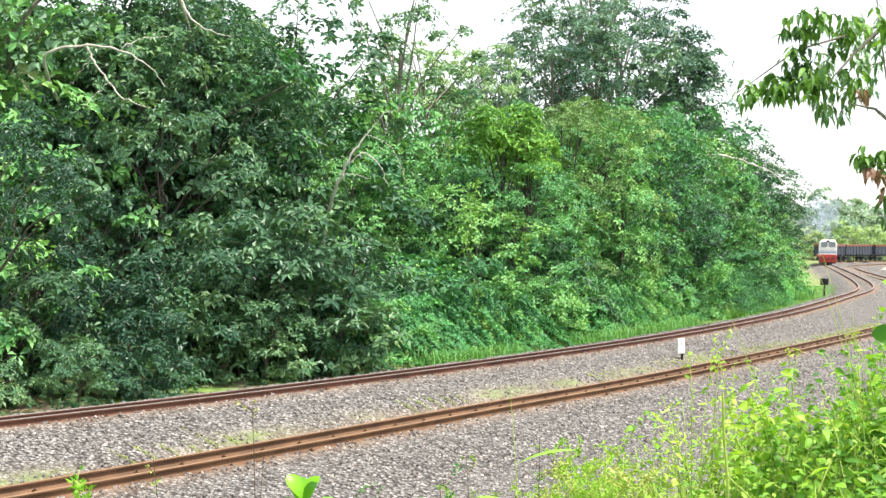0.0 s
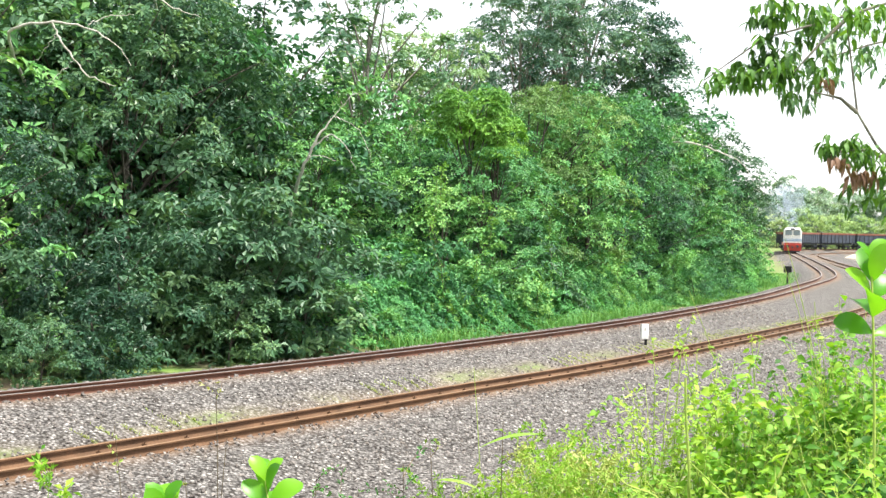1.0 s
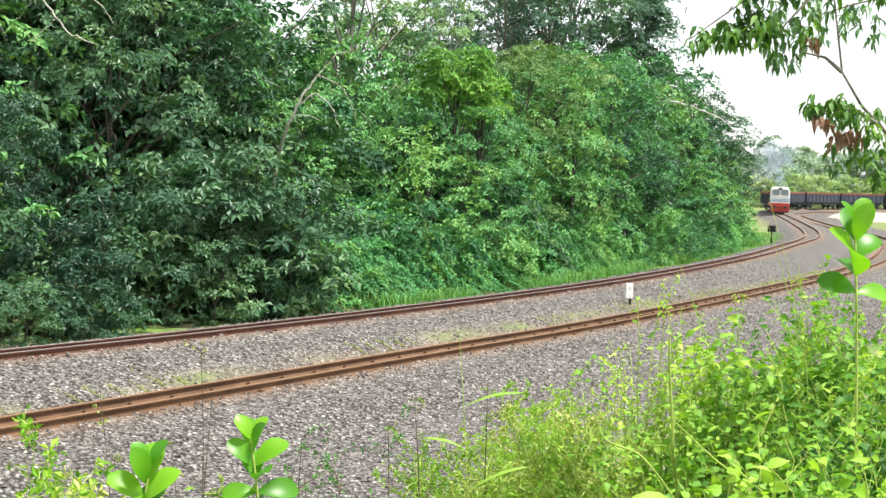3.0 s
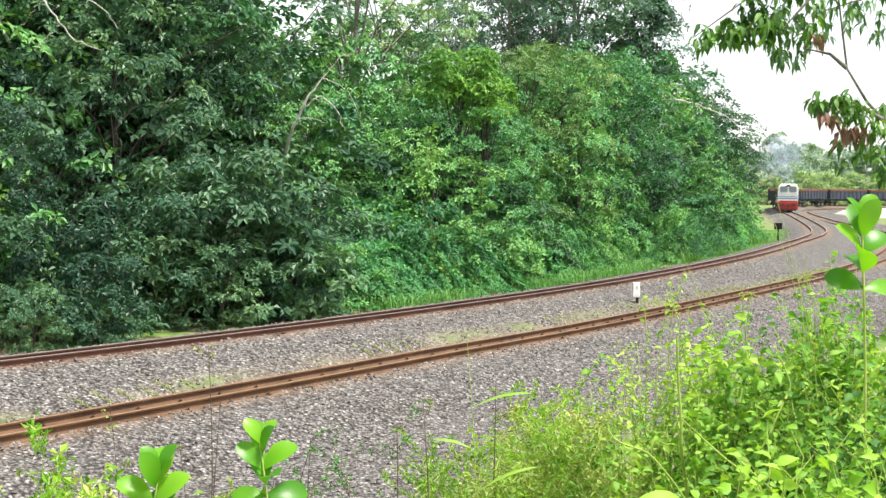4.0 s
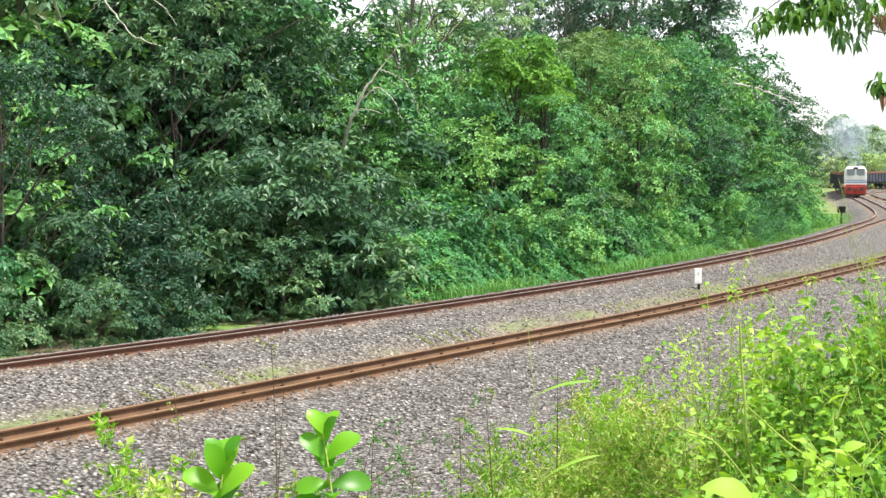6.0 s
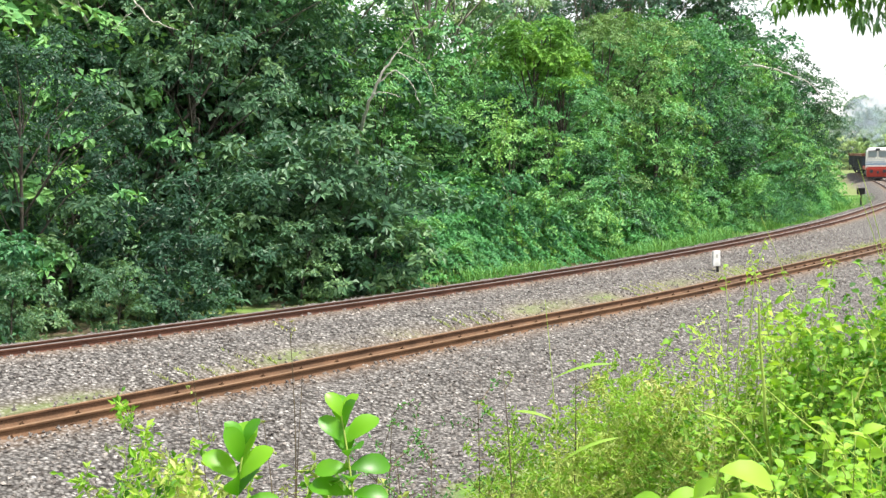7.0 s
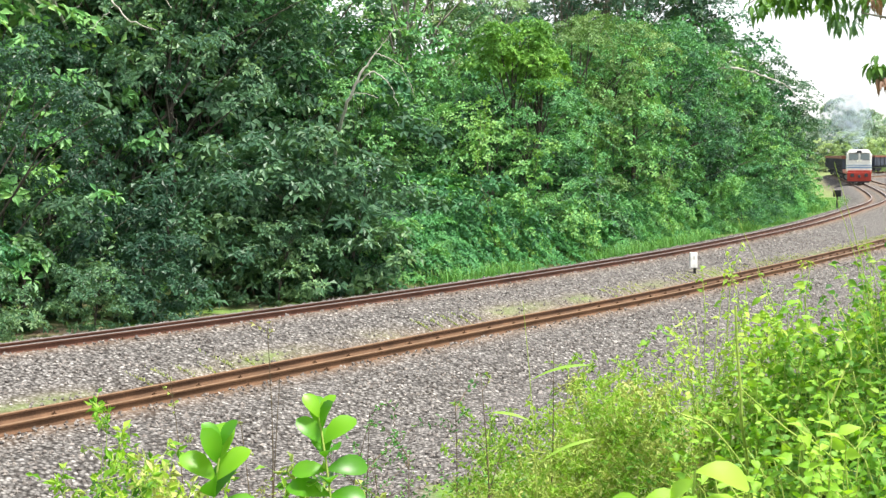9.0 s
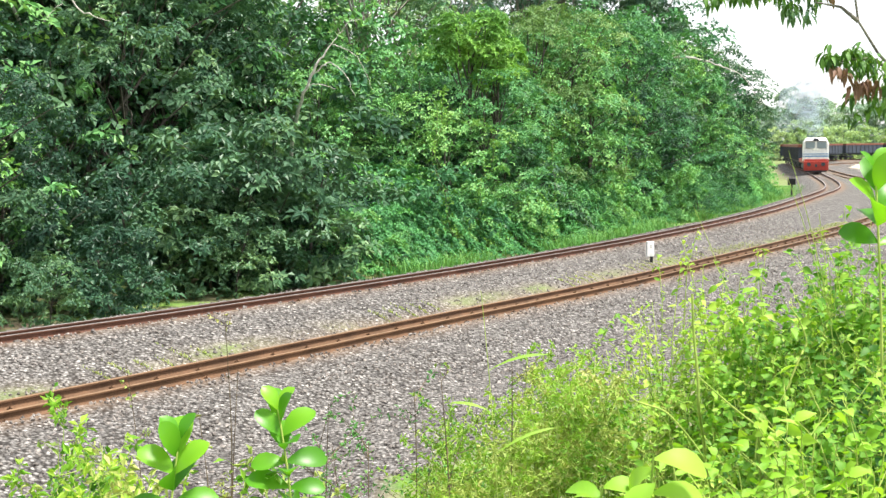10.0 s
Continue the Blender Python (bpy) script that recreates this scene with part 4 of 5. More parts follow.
def build_locomotive():
    """Diesel engine, cab ahead; its front is at +x, its foot on the rails."""
    loco = thing("locomotive", pose(0, 0, 0), "white and red diesel locomotive pulling dark freight wagons", "locomotive", "train")
    bm = box(2.4, 2.6, 2.15, (5.2, 0, 2.25), 0.16)
    cab = part("cab", bm, WHITE_PAINT, loco, "white painted driver's cab")
    part("roof", box(2.36, 2.52, 0.52, (5.2, 0, 3.46), 0.2, 0.8), WHITE_PAINT, loco, "rounded white cab roof")
    for side in (1, -1):
        w = part("windshield", box(0.06, 0.90, 0.62, (6.40, side * 0.58, 2.94), 0.025), GLASS, cab, "grey-blue cab window with sky reflection in its colour")
        part("visor", box(0.16, 0.9, 0.06, (6.46, side * 0.58, 3.36), 0.02), DARK_STEEL, cab, "dark sun visor")
        part("marker_light", rod(0.07, 0.05, pose(6.42, side * 0.95, 1.62, 0, 90, 0), None, 10), LAMP, loco)
        part("step", box(0.3, 0.4, 0.05, (6.35, side * 1.15, 0.45), 0.01), DARK_STEEL, loco)
        part("window_frame", box(0.03, 1.04, 0.84, (6.385, side * 0.58, 2.94), 0.014), CONCRETE, cab)
        part("side_window", box(0.8, 0.05, 0.6, (5.3, side * 1.29, 3.0), 0.02), GLASS, cab)
        part("headlight", rod(0.13, 0.06, pose(6.42, side * 0.16, 2.50, 0, 90, 0), None, 14), LAMP, loco, "round headlight")
        part("buffer", rod(0.2, 0.35, pose(6.75, side * 0.72, 0.95, 0, 90, 0), None, 14), DARK_STEEL, loco)
        part("handrail", rod(0.02, 1.2, pose(6.5, side * 1.2, 1.7), None, 6), WHITE_PAINT, loco)
    for z, h in ((2.02, 0.10), (1.78, 0.16)):
        part("stripe", box(2.44, 2.64, h, (5.2, 0, z), 0.02), BLUE_PAINT, loco, "pale blue stripe")
    part("long_hood", box(9.6, 1.9, 2.0, (-0.9, 0, 2.45), 0.15), WHITE_PAINT, loco)
    part("headlight_housing", box(0.2, 0.5, 0.26, (6.32, 0, 3.5), 0.05), DARK_STEEL, loco, "dark twin headlight housing")
    part("roof_horn", rod(0.05, 0.5, pose(5.6, 0.3, 3.82, 0, 90, 0), None, 10, 0.09), DARK_STEEL, loco)
    part("exhaust", box(0.7, 0.5, 0.35, (0.6, 0, 3.55), 0.03), DARK_STEEL, loco)
    part("frame", box(13.0, 2.58, 0.4, (0, 0, 1.28), 0.04), RED_PAINT, loco, "red painted frame")
    part("pilot", box(0.35, 2.5, 0.95, (6.45, 0, 0.78), 0.05), RED_PAINT, loco, "red buffer beam and pilot")
    part("skirt", box(0.25, 2.1, 0.28, (6.4, 0, 0.28), 0.04, 1.1), DARK_STEEL, loco)
    part("coupler", box(0.5, 0.25, 0.3, (6.75, 0, 0.82), 0.04), DARK_STEEL, loco)
    part("fuel_tank", box(3.2, 2.2, 0.7, (0, 0, 0.72), 0.08), DARK_STEEL, loco)
    for x in (-4.2, 4.2):
        part("bogie", box(3.4, 2.1, 0.42, (x, 0, 0.62), 0.05), DARK_STEEL, loco)
        for dx in (-1.3, 0, 1.3):
            wheelset("wheelset", x + dx, loco)
    return loco


def build_wagon():
    wagon = thing("freight_wagon", pose(0, 0, 0), "dark steel open freight wagon with a rust-red rim", "wagon", "train")
    part("body", box(12.6, 2.6, 1.55, (0, 0, 1.95), 0.05), WAGON_STEEL, wagon)
    part("rim", box(12.8, 2.72, 0.34, (0, 0, 2.86), 0.03), RUST_RED, wagon, "rust-red top rim")
    part("underframe", box(13.2, 1.6, 0.28, (0, 0, 1.0), 0.03), DARK_STEEL, wagon)
    for k in range(9):
        for side in (1, -1):
            part("rib", box(0.12, 0.09, 1.5, (-5.6 + k * 1.4, side * 1.34, 1.95), 0.01), DARK_STEEL, wagon)
    for x in (-4.4, 4.4):
        part("bogie", box(2.4, 1.9, 0.34, (x, 0, 0.6), 0.04), DARK_STEEL, wagon)
        for dx in (-0.85, 0.85):
            wheelset("wheelset", x + dx, wagon)
    return wagon


LOCO = build_locomotive()
WAGONS = [build_wagon()]
for k in range(11):
    WAGONS.append(copy_thing(WAGONS[0], pose(0, 0, 0)))


def build_smoke():
    puffs = []
    rng = rng_of(31)
    for r, back, up, side in [(0.7, 6.0, 4.5, 0.2), (1.1, 8.0, 5.7, -0.5), (1.5, 11.0, 7.2, 0.3), (1.9, 15.0, 8.4, -1.0), (2.1, 19.0, 7.2, -2.0), (2.3, 24.0, 8.6, 0.5)]:
        bm = bmesh.new()
        bmesh.ops.create_icosphere(bm, subdivisions=4, radius=r)
        off = rng.uniform(0, 50)
        for v in bm.verts:
            v.co *= 1 + 0.6 * noise.noise(v.co / r * 1.2 + Vector((off, 0, 0))) + 0.25 * noise.noise(v.co / r * 3.0 + Vector((0, off, 0)))
        me = bpy.data.meshes.new("smoke_puff")
        for fc in bm.faces:
            fc.smooth = True
        bm.to_mesh(me)
        bm.free()
        me.materials.append(SMOKE)
        ob = tagged(new("smoke_puff", me), "thin grey-blue diesel exhaust smoke above the locomotive", "smoke", "exhaust smoke")
        puffs.append((ob, back, up, side))
    return puffs


PUFFS = build_smoke()


# ---- plants in the foreground, on the camera's bank ----
def stem_line(base, top, rng, bow=0.04, n=7):
    t = np.linspace(0, 1, n)[:, None]
    side = rng.normal(0, bow, 3) * [1, 1, 0.2]
    return base + (top - base) * t + np.sin(t * math.pi) * side


def oval_plant(x, y, top, seed, length, pairs, label, pitch=0.085, lean=0.0):
    """An upright stem with crossing pairs of large oval leaves, each leaf a part of its own."""
    rng = rng_of(seed)
    g = float(ground_height([(x, y)])[0])
    plant = thing("oval_leaf_plant", pose(x, y, g), label, "plant", "oval-leaved plants")
    h = top - g - length * 0.8
    line = stem_line(np.zeros(3), np.array([lean, 0, h]), rng, 0.03, 10)
    part_of("stem", mesh_np("stem", *tube(line, np.linspace(0.007, 0.004, 10), 6), STEM, smooth=True), plant)
    for k in range(pairs):
        f = 1 - pitch * k / h
        at = np.array([np.interp(f, np.linspace(0, 1, 10), line[:, q]) for q in range(3)])
        for side in (0, 1):
            a = (k % 2) * 1.35 + side * math.pi + rng.uniform(-0.35, 0.35) + 0.2
            up = 1.9 - 1.75 * min(1, k / 4) + rng.uniform(-0.2, 0.25)
            d = np.array([math.cos(a), 0.75 * math.sin(a), up])
            size = length * (0.72 if k == 0 else 1.0) * rng.uniform(0.85, 1.15)
            face = np.array([-0.5 * math.cos(a) + rng.normal(0, 0.2), -0.85 - 0.3 * math.sin(a), 0.75 + rng.normal(0, 0.2)])
            v, f4 = fine_leaf(at, d, face, size, size * 0.58 * rng.uniform(0.9, 1.1), 0.10)
            part_of("leaf", mesh_np("leaf", v, f4, LEAF_OVAL, smooth=True), plant)


oval_plant(-0.54, 5.5, 2.75, 3, 0.15, 9, "bright green seedling with thick upright oval leaves", 0.05)
oval_plant(-0.90, 5.3, 2.69, 8, 0.17, 7, "young bright green plant with broad oval leaves", 0.06)
oval_plant(1.66, 5.0, 3.66, 14, 0.15, 5, "tall plant with large glossy green oval leaves", 0.06)


def bush(x, y, top, radius, shoots, seed, leaf=0.085, mat=None, label="lush yellow-green leafy bush on the bank", wide=0.5, pitch=0.02):
    """Many leafy, outward-bending shoots from one root, leaves turning along each."""
    rng = rng_of(seed)
    top += 0.12
    g = float(ground_height([(x, y)])[0])
    b = thing("bush", pose(x, y, g), label, "bush", "bushes on the bank")
    tubes, base, dirs, ups = [], [], [], []
    for _ in range(int(shoots * 1.9)):
        a, r = rng.uniform(0, 2 * math.pi), radius * math.sqrt(rng.random())
        h = (top - g) * (1 - 0.45 * (r / radius) ** 1.6) * rng.uniform(0.74, 1.08)
        tip = np.array([r * math.cos(a), r * math.sin(a), h])
        line = stem_line(np.array([tip[0] * 0.3, tip[1] * 0.3, -0.05]), tip, rng, 0.09, 8)
        line[-1] += [0.10 * math.cos(a) * rng.random(), 0.10 * math.sin(a) * rng.random(), -0.05 * rng.random()]
        tubes.append(tube(line, np.linspace(0.005, 0.0015, 8), 4))
        n = int(h * 0.75 / pitch)
        for k in range(n):
            f = 1 - 0.78 * (k / n) ** 1.1
            at = np.array([np.interp(f, np.linspace(0, 1, 8), line[:, q]) for q in range(3)])
            az = k * 2.4 + rng.uniform(-0.8, 0.8)
            base.append(at + rng.normal(0, 0.012, 3))
            dirs.append([math.cos(az), math.sin(az), rng.uniform(-0.9, 0.7)])
            ups.append([-0.3 * math.cos(az), -0.3 * math.sin(az) - 0.3, 0.9])
    tagged(part_of("stem", mesh_np("stem", *merge(tubes), STEM, smooth=True), b), kind="stuff")
    ln = leaf * rng.uniform(0.45, 1.3, (len(base), 1))
    v, f = full_leaves(np.array(base), np.array(dirs), np.array(ups) + rng.normal(0, 0.55, (len(base), 3)), ln, ln * wide * rng.uniform(0.7, 1.25, (len(base), 1)), rng)
    tagged(part_of("foliage", mesh_np("foliage", v, f, mat or LEAF_BUSH, smooth=True), b), kind="stuff")


for n, (x, y, top, r, k) in enumerate([
        (1.34, 7.0, 3.10, 0.34, 26), (1.12, 6.9, 2.74, 0.30, 22), (1.70, 6.8, 3.03, 0.36, 30), (1.98, 6.6, 3.12, 0.36, 30), (2.32, 6.6, 3.16, 0.36, 26),
        (1.50, 6.1, 2.88, 0.38, 34), (1.95, 5.7, 3.02, 0.38, 32), (1.20, 6.0, 2.62, 0.34, 30), (1.46, 5.1, 2.74, 0.32, 26), (1.02, 5.5, 2.38, 0.30, 24),
        (2.30, 5.7, 3.16, 0.34, 26), (1.78, 4.9, 2.92, 0.30, 26), (1.22, 4.8, 2.56, 0.28, 24), (2.7, 6.4, 3.18, 0.36, 18), (2.15, 6.1, 3.16, 0.34, 22), (0.95, 6.3, 2.36, 0.30, 20), (1.78, 6.2, 3.06, 0.34, 24), (2.1, 7.0, 3.22, 0.36, 24), (1.56, 6.6, 3.0, 0.32, 24), (2.42, 6.1, 3.24, 0.34, 20), (1.86, 5.3, 2.96, 0.3, 20)]):
    bush(x, y, top, r, k, 200 + n, 0.036 + 0.008 * (n % 3), wide=(0.42, 0.55, 0.62)[n % 3])
for n, (x, y, top, r) in enumerate([(0.58, 3.7, 2.74, 0.14), (0.80, 3.8, 2.80, 0.18), (1.05, 3.9, 2.90, 0.20), (1.30, 3.8, 2.96, 0.2), (0.98, 4.3, 2.62, 0.22), (1.2, 4.3, 2.76, 0.22), (1.4, 4.5, 2.86, 0.2)]):
    bush(x, y, top, r, 14, 230 + n, 0.048, LEAF_NEAR, "large soft yellow-green leaves close to the camera", 0.62, 0.03)


def weed(x, y, top, seed, mat, twig, leaf=0.022, forks=9, spread=0.35, thin=1.0, label="fine-leaved pale green weed on the bank"):
    """A thin branching weed with many tiny leaflets."""
    rng = rng_of(seed)
    g = float(ground_height([(x, y)])[0])
    w = thing("weed", pose(x, y, g), label, "weed", "weeds on the bank")
    h = top - g
    main = stem_line(np.zeros(3), np.array([rng.normal(0, 0.08), rng.normal(0, 0.08), h]), rng, 0.06, 9)
    tubes, base, dirs = [tube(main, np.linspace(0.005, 0.0015, 9), 4)], [], []
    for k in range(forks):
        f = rng.uniform(0.35, 0.98)
        at = np.array([np.interp(f, np.linspace(0, 1, 9), main[:, q]) for q in range(3)])
        a = rng.uniform(0, 2 * math.pi)
        ln = spread * rng.uniform(0.5, 1.2) * (1.25 - 0.6 * f)
        end = at + np.array([math.cos(a), math.sin(a), rng.uniform(0.3, 1.1)]) * ln
        line = stem_line(at, end, rng, 0.03, 6)
        tubes.append(tube(line, np.linspace(0.0026, 0.001, 6), 3))
        for q in range(int(ln / leaf * 3.2 * thin)):
            s = rng.uniform(0.15, 1.0)
            base.append([np.interp(s, np.linspace(0, 1, 6), line[:, z]) for z in range(3)])
            dirs.append(unit(rng.normal(size=3)) + [0, 0, 0.25])
    tagged(part_of("stem", mesh_np("stem", *merge(tubes), twig), w), kind="stuff")
    if base:
        v, f = leaves(np.array(base), np.array(dirs), leaf * 1.4, leaf * 0.6, 1, rng, 0.1)
        tagged(part_of("foliage", mesh_np("foliage", v, f, mat), w), kind="stuff")


def broad_leaf_plant(x, y, top, seed, size):
    rng = rng_of(seed)
    g = float(ground_height([(x, y)])[0])
    p = thing("broad_leaf_plant", pose(x, y, g), "plant with large soft yellow-green leaves near the camera", "plant", "broad-leaved plants")
    h = top - g
    part_of("stem", mesh_np("stem", *tube(stem_line(np.zeros(3), np.array([0.02, 0, h]), rng, 0.03, 8), np.linspace(0.006, 0.003, 8), 5), STEM, smooth=True), p)
    for k in range(8):
        a = k * 2.1 + rng.uniform(-0.4, 0.4)
        v, f4 = fine_leaf([0.02, 0, h - 0.03 * k], np.array([math.cos(a), 0.6 * math.sin(a), rng.uniform(-0.6, 0.35)]), np.array([rng.normal(0, 0.35), -0.6, 0.9]), size * rng.uniform(0.8, 1.2), size * 0.62, 0.16)
        part_of("leaf", mesh_np("leaf", v, f4, LEAF_NEAR, smooth=True), p)


for n, (x, y, top, size) in enumerate([(0.60, 3.6, 2.84, 0.14), (0.48, 3.7, 2.74, 0.10)]):
    broad_leaf_plant(x, y, top, 260 + n, size)


def creeper(points, radius, label="yellow-green creeper stem winding over the bush"):
    x, y, _ = points[-1]
    g = float(ground_height([(x, y)])[0])
    p = np.array([*points, (x + 0.12, y + 0.45, points[-1][2] - 0.25), (x + 0.15, y + 0.55, g + 0.2), (x + 0.15, y + 0.55, g - 0.3)])
    s = np.linspace(0, len(p) - 1, len(p) * 4)
    q = np.stack([np.interp(s, np.arange(len(p)), p[:, k]) for k in range(3)], 1)
    q[1:-1] = (q[:-2] + 2 * q[1:-1] + q[2:]) / 4
    t = thing("creeper", pose(x, y, g), label, "creeper", "creepers on the bushes")
    part_of("stem", mesh_np("stem", *tube(q - [x, y, g], np.linspace(radius * 0.6, radius, len(q)), 6), STEM, smooth=True), t)


creeper([(0.706, 4.6, 2.882), (0.691, 4.6, 2.852), (0.725, 4.6, 2.806), (0.836, 4.6, 2.77), (0.915, 4.6, 2.677), (0.966, 4.6, 2.6)], 0.004)
creeper([(1.218, 4.5, 3.126), (1.248, 4.5, 3.085), (1.278, 4.5, 3.007), (1.252, 4.5, 2.957), (1.205, 4.5, 2.84), (1.17, 4.5, 2.783)], 0.004)
creeper([(0.921, 4.5, 2.9), (0.993, 4.5, 2.834), (1.063, 4.5, 2.773), (1.117, 4.5, 2.733)], 0.0045)
creeper([(1.041, 5.2, 3.095), (1.047, 5.2, 2.937), (1.064, 5.2, 2.766), (1.064, 5.2, 2.663)], 0.008)

wr = rng_of(77)
for n in range(40):
    f = n / 39
    x = 0.18 + 0.85 * f + wr.uniform(-0.14, 0.14)
    y = wr.uniform(6.2, 8.4)
    weed(x, y, 2.02 + 0.42 * f + wr.uniform(-0.16, 0.2), 300 + n, WEED if n % 3 else STRAW, STEM, 0.024, 16, 0.30)
for n in range(9):
    weed(wr.uniform(-0.6, 0.3), wr.uniform(6.0, 7.5), wr.uniform(1.95, 2.4), 340 + n, GRASS, TWIG, 0.022, 9, 0.34, 0.45, "bare dark twiggy weed with few leaves")
for n, (x, y, top) in enumerate([(-1.82, 7.0, 2.42), (-1.70, 6.6, 2.30), (-1.55, 6.8, 2.22), (-1.40, 6.3, 2.20), (-1.25, 6.2, 2.25), (-1.95, 6.9, 2.15), (-1.5, 5.9, 2.22), (-0.75, 6.0, 2.3), (-1.1, 6.0, 2.28), (-1.3, 5.6, 2.35), (-1.15, 5.5, 2.4), (-1.42, 5.7, 2.3), (-0.72, 5.4, 2.32), (-0.3, 5.6, 2.2), (-0.4, 5.3, 2.28), (-1.25, 5.9, 2.4)]):
    weed(x, y, top, 360 + n, STRAW if n % 3 == 1 else LEAF_BUSH, STEM, 0.042, 14, 0.24, 0.9, "yellowish leafy weed on the bank")
for n, (x, y, top) in enumerate([(-1.02, 7.0, 2.84), (-0.96, 7.1, 2.55), (-1.08, 6.8, 2.4), (-1.45, 7.0, 2.62), (0.16, 6.6, 2.62), (0.42, 6.6, 2.72)]):
    weed(x, y, top, 380 + n, STRAW, TWIG, 0.022, 5, 0.14, 0.7, "tall thin dark twig with sparse leaves")


def tall_grass(x, y, top, lean, seed, count, label="single tall grass stalk with long blades"):
    rng = rng_of(seed)
    g = float(ground_height([(x, y)])[0])
    t = thing("tall_grass", pose(x, y, g), label, "grass", "tall grasses on the bank")
    h = top - g
    s = np.linspace(0, 1, 9)
    line = np.stack([lean * s**2, 0 * s, h * s], 1)
    part_of("stalk", mesh_np("stalk", *tube(line, np.linspace(0.004, 0.0012, 9), 5), STEM, smooth=True), t)
    for k in range(count):
        f = 0.5 + 0.13 * k
        at = np.array([np.interp(f, s, line[:, q]) for q in range(3)])
        a = (k % 2) * math.pi + rng.uniform(-0.5, 0.5)
        v, f4 = fine_leaf(at, np.array([math.cos(a), math.sin(a) * 0.4, rng.uniform(0.1, 0.9)]), np.array([0.0, -0.6, 1.0]), rng.uniform(0.16, 0.28), 0.018, 0.1)
        part_of("blade", mesh_np("blade", v, f4, WEED, smooth=True), t)


for n, (x, y, top, lean) in enumerate([(0.36, 6.0, 3.04, -0.07), (1.95, 6.2, 3.62, -0.28), (2.02, 6.4, 3.5, -0.3), (1.85, 6.0, 3.35, -0.1), (2.1, 6.5, 3.45, 0.05), (1.72, 6.8, 3.35, -0.35), (1.45, 3.9, 3.05, 0.1), (1.3, 4.0, 3.0, 0.15)]):
    tall_grass(x, y, top, lean, 400 + n, 3 if n == 0 else 1)


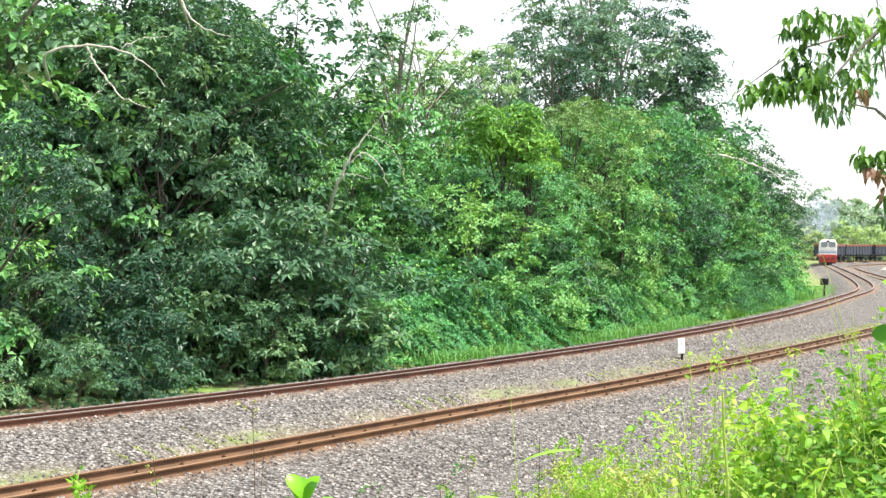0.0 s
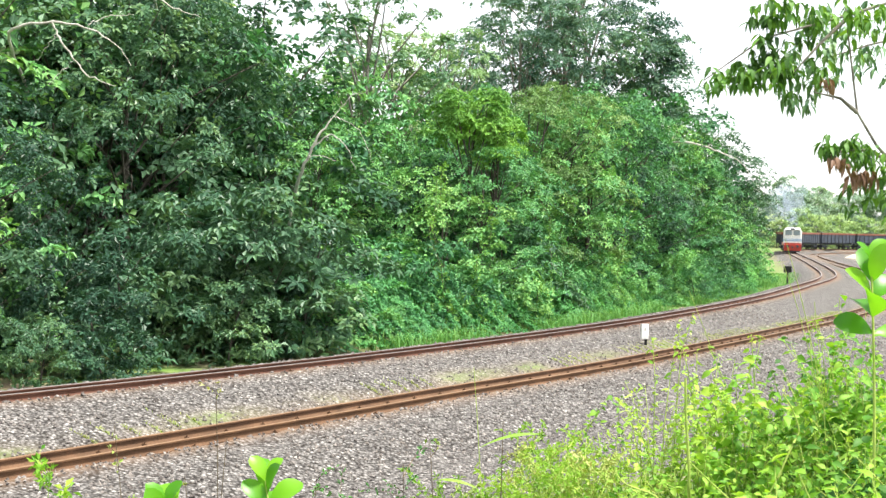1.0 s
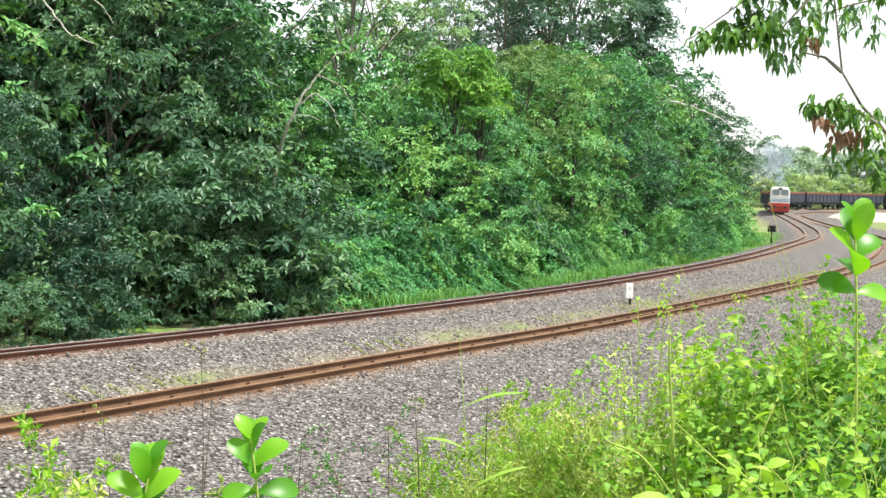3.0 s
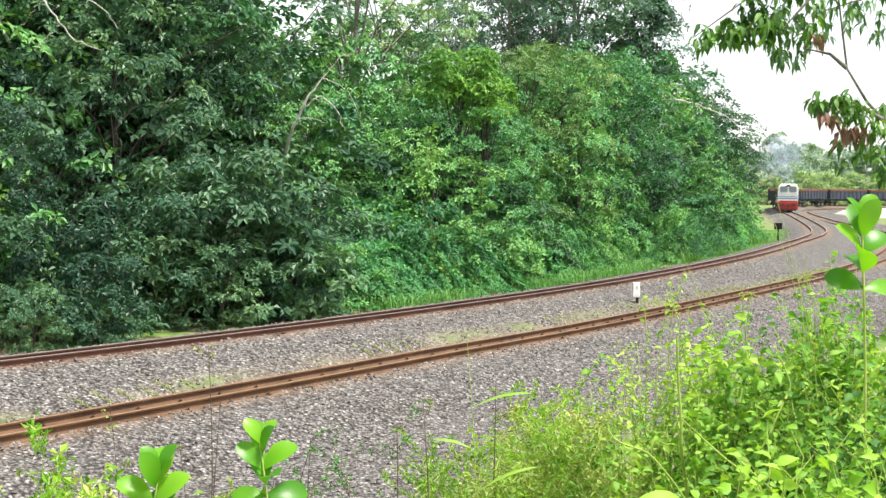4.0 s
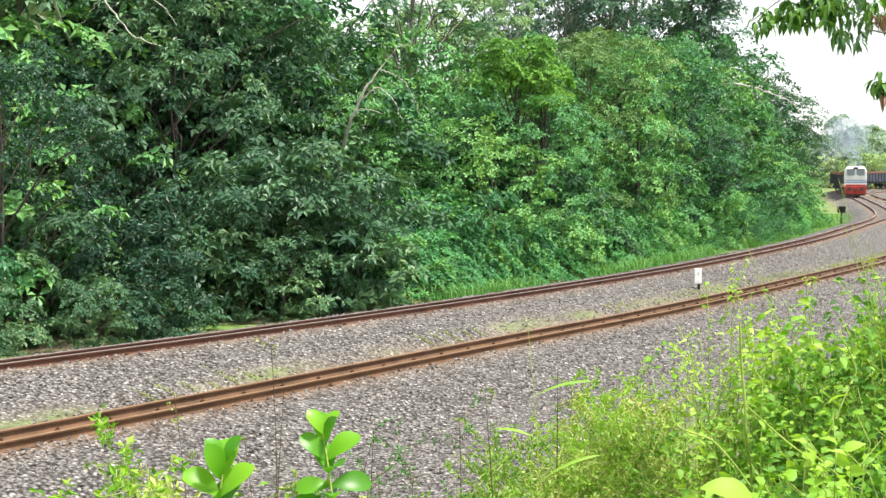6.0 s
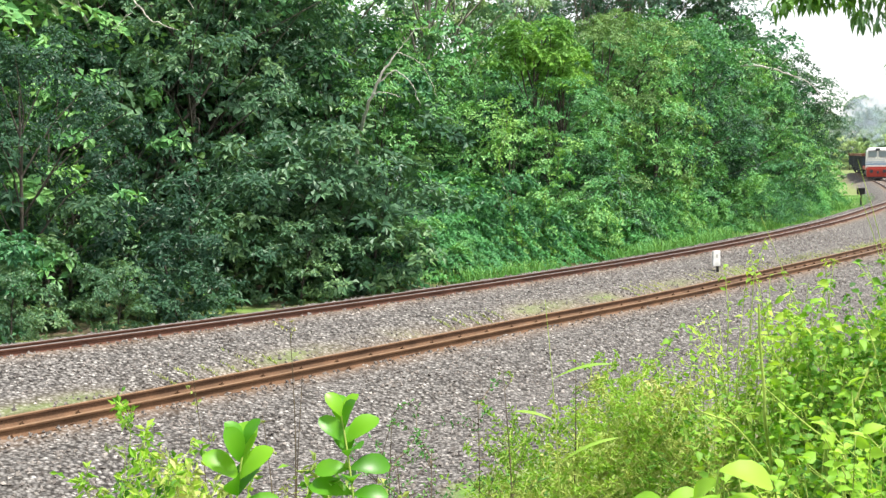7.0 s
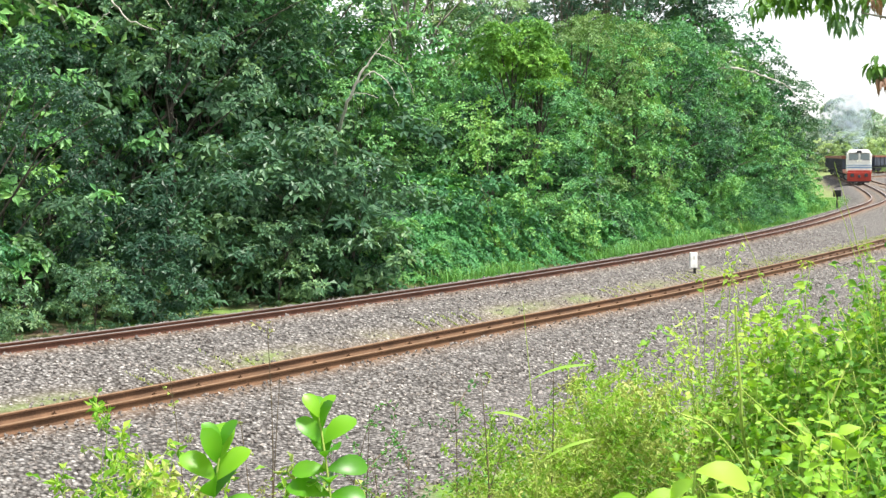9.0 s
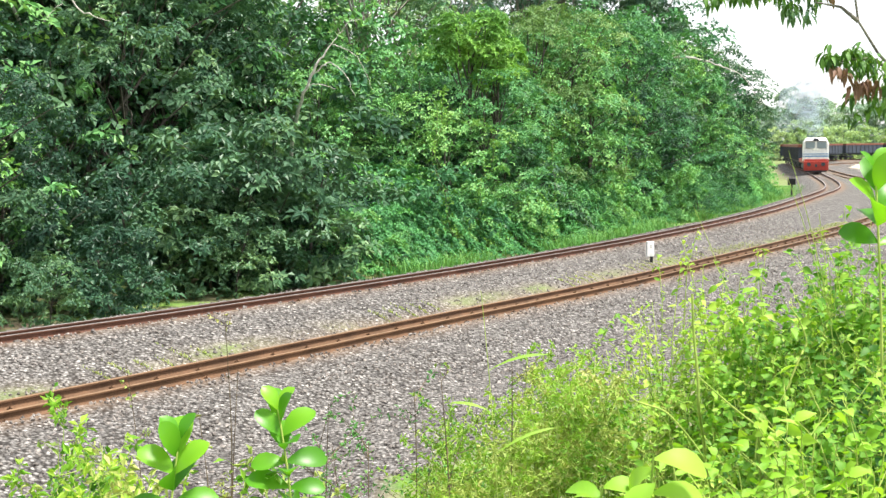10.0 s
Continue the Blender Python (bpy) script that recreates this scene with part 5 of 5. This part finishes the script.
def build_overhanging_tree():
    """A tree on the bank whose leafy branches hang into the view from above."""
    rng = rng_of(55)
    x0, y0 = 4.6, 8.8
    g = float(ground_height([(x0, y0)])[0])
    t = thing("overhanging_tree", pose(x0, y0, g), "tree on the bank with hanging green and withered leaves", "tree")

    def at(x, y, z):
        return np.array([x - x0, y - y0, z - g])

    part_of("trunk", mesh_np("trunk", *tube([at(4.6, 8.8, g - 0.2), at(4.5, 8.8, 3.0), at(4.3, 8.7, 5.0), at(4.2, 8.6, 7.5)], [0.14, 0.12, 0.09, 0.05], 10), BARK, smooth=True), t)
    limbs = [
        [at(4.5, 8.8, 3.0), at(3.4, 8.3, 3.5), at(2.78, 8.0, 4.04), at(2.67, 8.0, 4.15), at(2.55, 8.0, 4.34), at(2.49, 8.0, 4.75), at(2.42, 8.0, 5.3)],
        [at(4.3, 8.7, 5.0), at(3.2, 8.2, 5.15), at(2.5, 8.0, 4.9), at(2.0, 8.0, 4.75), at(1.66, 8.0, 4.50)],
        [at(2.5, 8.0, 4.9), at(2.3, 7.9, 4.72), at(2.15, 7.9, 4.55)],
        [at(2.78, 8.0, 4.04), at(2.6, 7.9, 4.12), at(2.45, 7.9, 4.12), at(2.33, 7.9, 4.05)],
        [at(3.4, 8.3, 3.5), at(2.9, 8.1, 3.85), at(2.72, 8.0, 3.85)],
        [at(4.3, 8.7, 5.0), at(3.5, 8.9, 5.0), at(2.9, 8.9, 4.85), at(2.6, 8.9, 4.75)],
        [at(2.55, 8.0, 4.34), at(2.45, 8.0, 4.42), at(2.3, 8.0, 4.45)],
    ]
    for line in limbs:
        part_of("branch", mesh_np("branch", *tube(line, np.linspace(0.014, 0.0035, len(line)), 6), GREY_BARK, smooth=True), t)

    def whorls(name, spots, mat, length, label="", per=5, wide=0.34, hang=1.9):
        base, dirs = [], []
        for x, y, z, r, n in spots:
            for _ in range(n):
                c = at(x, y, z) + rng.normal(0, 1, 3) * r * np.array([1, 1, 0.55])
                turn = rng.uniform(0, 2 * math.pi)
                for k in range(per):
                    a = turn + k * 2 * math.pi / per + rng.normal(0, 0.25)
                    base.append(c + rng.normal(0, 0.012, 3))
                    dirs.append([math.cos(a), math.sin(a), -hang * rng.uniform(0.1, 1.3)])
        dirs = np.array(dirs)
        ups = np.c_[dirs[:, :2] * 0.8, np.full(len(dirs), 1.0)] + rng.normal(0, 0.25, dirs.shape)
        v, f = full_leaves(np.array(base), dirs, ups, length, length * wide, rng, 0.14)
        part_of(name, mesh_np(name, v, f, mat, smooth=True), t, label)

    whorls("foliage", [(1.70, 8, 4.49, 0.04, 5), (1.80, 8, 4.54, 0.06, 9), (1.92, 8, 4.55, 0.08, 14), (2.0, 8, 4.62, 0.09, 16), (2.1, 8, 4.58, 0.09, 18), (2.22, 8, 4.60, 0.09, 15), (2.05, 8, 4.74, 0.06, 9), (1.98, 8, 4.88, 0.05, 8), (2.12, 8, 4.92, 0.06, 10), (2.24, 8, 4.86, 0.07, 13), (2.4, 8, 4.92, 0.09, 16), (2.6, 8, 4.9, 0.12, 16), (2.8, 8, 4.8, 0.1, 10)], LEAF_OVER, 0.085)
    # darker leaf colour on the rear whorls, so they read as backlit silhouettes
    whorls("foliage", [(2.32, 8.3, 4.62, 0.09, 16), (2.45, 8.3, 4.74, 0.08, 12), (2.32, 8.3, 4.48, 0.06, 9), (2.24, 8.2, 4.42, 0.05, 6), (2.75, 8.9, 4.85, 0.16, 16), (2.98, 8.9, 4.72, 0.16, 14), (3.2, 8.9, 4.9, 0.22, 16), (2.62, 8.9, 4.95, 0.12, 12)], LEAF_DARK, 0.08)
    whorls("foliage", [(2.36, 7.9, 4.14, 0.04, 7), (2.46, 7.9, 4.17, 0.05, 10), (2.55, 7.9, 4.14, 0.06, 12), (2.66, 8, 4.08, 0.08, 12), (2.80, 8.0, 3.98, 0.09, 12), (2.54, 8, 3.92, 0.05, 6), (2.74, 8, 3.84, 0.08, 10), (2.92, 8, 4.1, 0.1, 9), (3.0, 8, 3.85, 0.1, 10), (2.85, 8, 3.75, 0.09, 8), (2.5, 8, 3.80, 0.02, 2)], LEAF_OVER, 0.078)
    whorls("withered_leaves", [(2.40, 7.85, 4.06, 0.02, 5), (2.53, 7.9, 3.99, 0.03, 4), (2.62, 8, 3.98, 0.03, 3), (2.39, 8.1, 4.54, 0.04, 3)], LEAF_DEAD, 0.085, "reddish brown withered leaves", 5, 0.36, 4.0)


build_overhanging_tree()


# ---- what moves ----
def on_line(s):
    """Place and heading on the far track, s metres from its start; the train comes the other way."""
    k = s / 0.5
    i = int(np.clip(math.floor(k), 1, len(FAR_LINE) - 3))
    p = FAR_LINE[i] + (FAR_LINE[i + 1] - FAR_LINE[i]) * (k - i)
    d = FAR_LINE[i - 1] - FAR_LINE[i + 2]
    return p, math.degrees(math.atan2(d[1], d[0]))


S_START = float(np.argmin(np.abs(FAR_LINE[:, 1] - 212)) * 0.5)
SPEED = 6.8


def motions():
    times = [k * 0.5 for k in range(21)]
    for n, ob in enumerate([LOCO, *WAGONS]):
        back = 6.5 if n == 0 else 6.5 + 7.2 + 6.9 + (n - 1) * 13.9
        rows = []
        for t in times:
            p, turn = on_line(S_START + back - SPEED * t)
            rows.append((t, pose(p[0], p[1], FAR_Z + RAIL_H, 0, 0, turn)))
        walk(ob, rows)
    for ob, back, up, side in PUFFS:
        rows = []
        for t in times:
            p, turn = on_line(S_START + back - SPEED * t)
            rows.append((t, pose(p[0] + side, p[1], FAR_Z + RAIL_H + up + 0.15 * math.sin(t + back), 0, 0, 4 * t + back * 9)))
        walk(ob, rows)


motions()
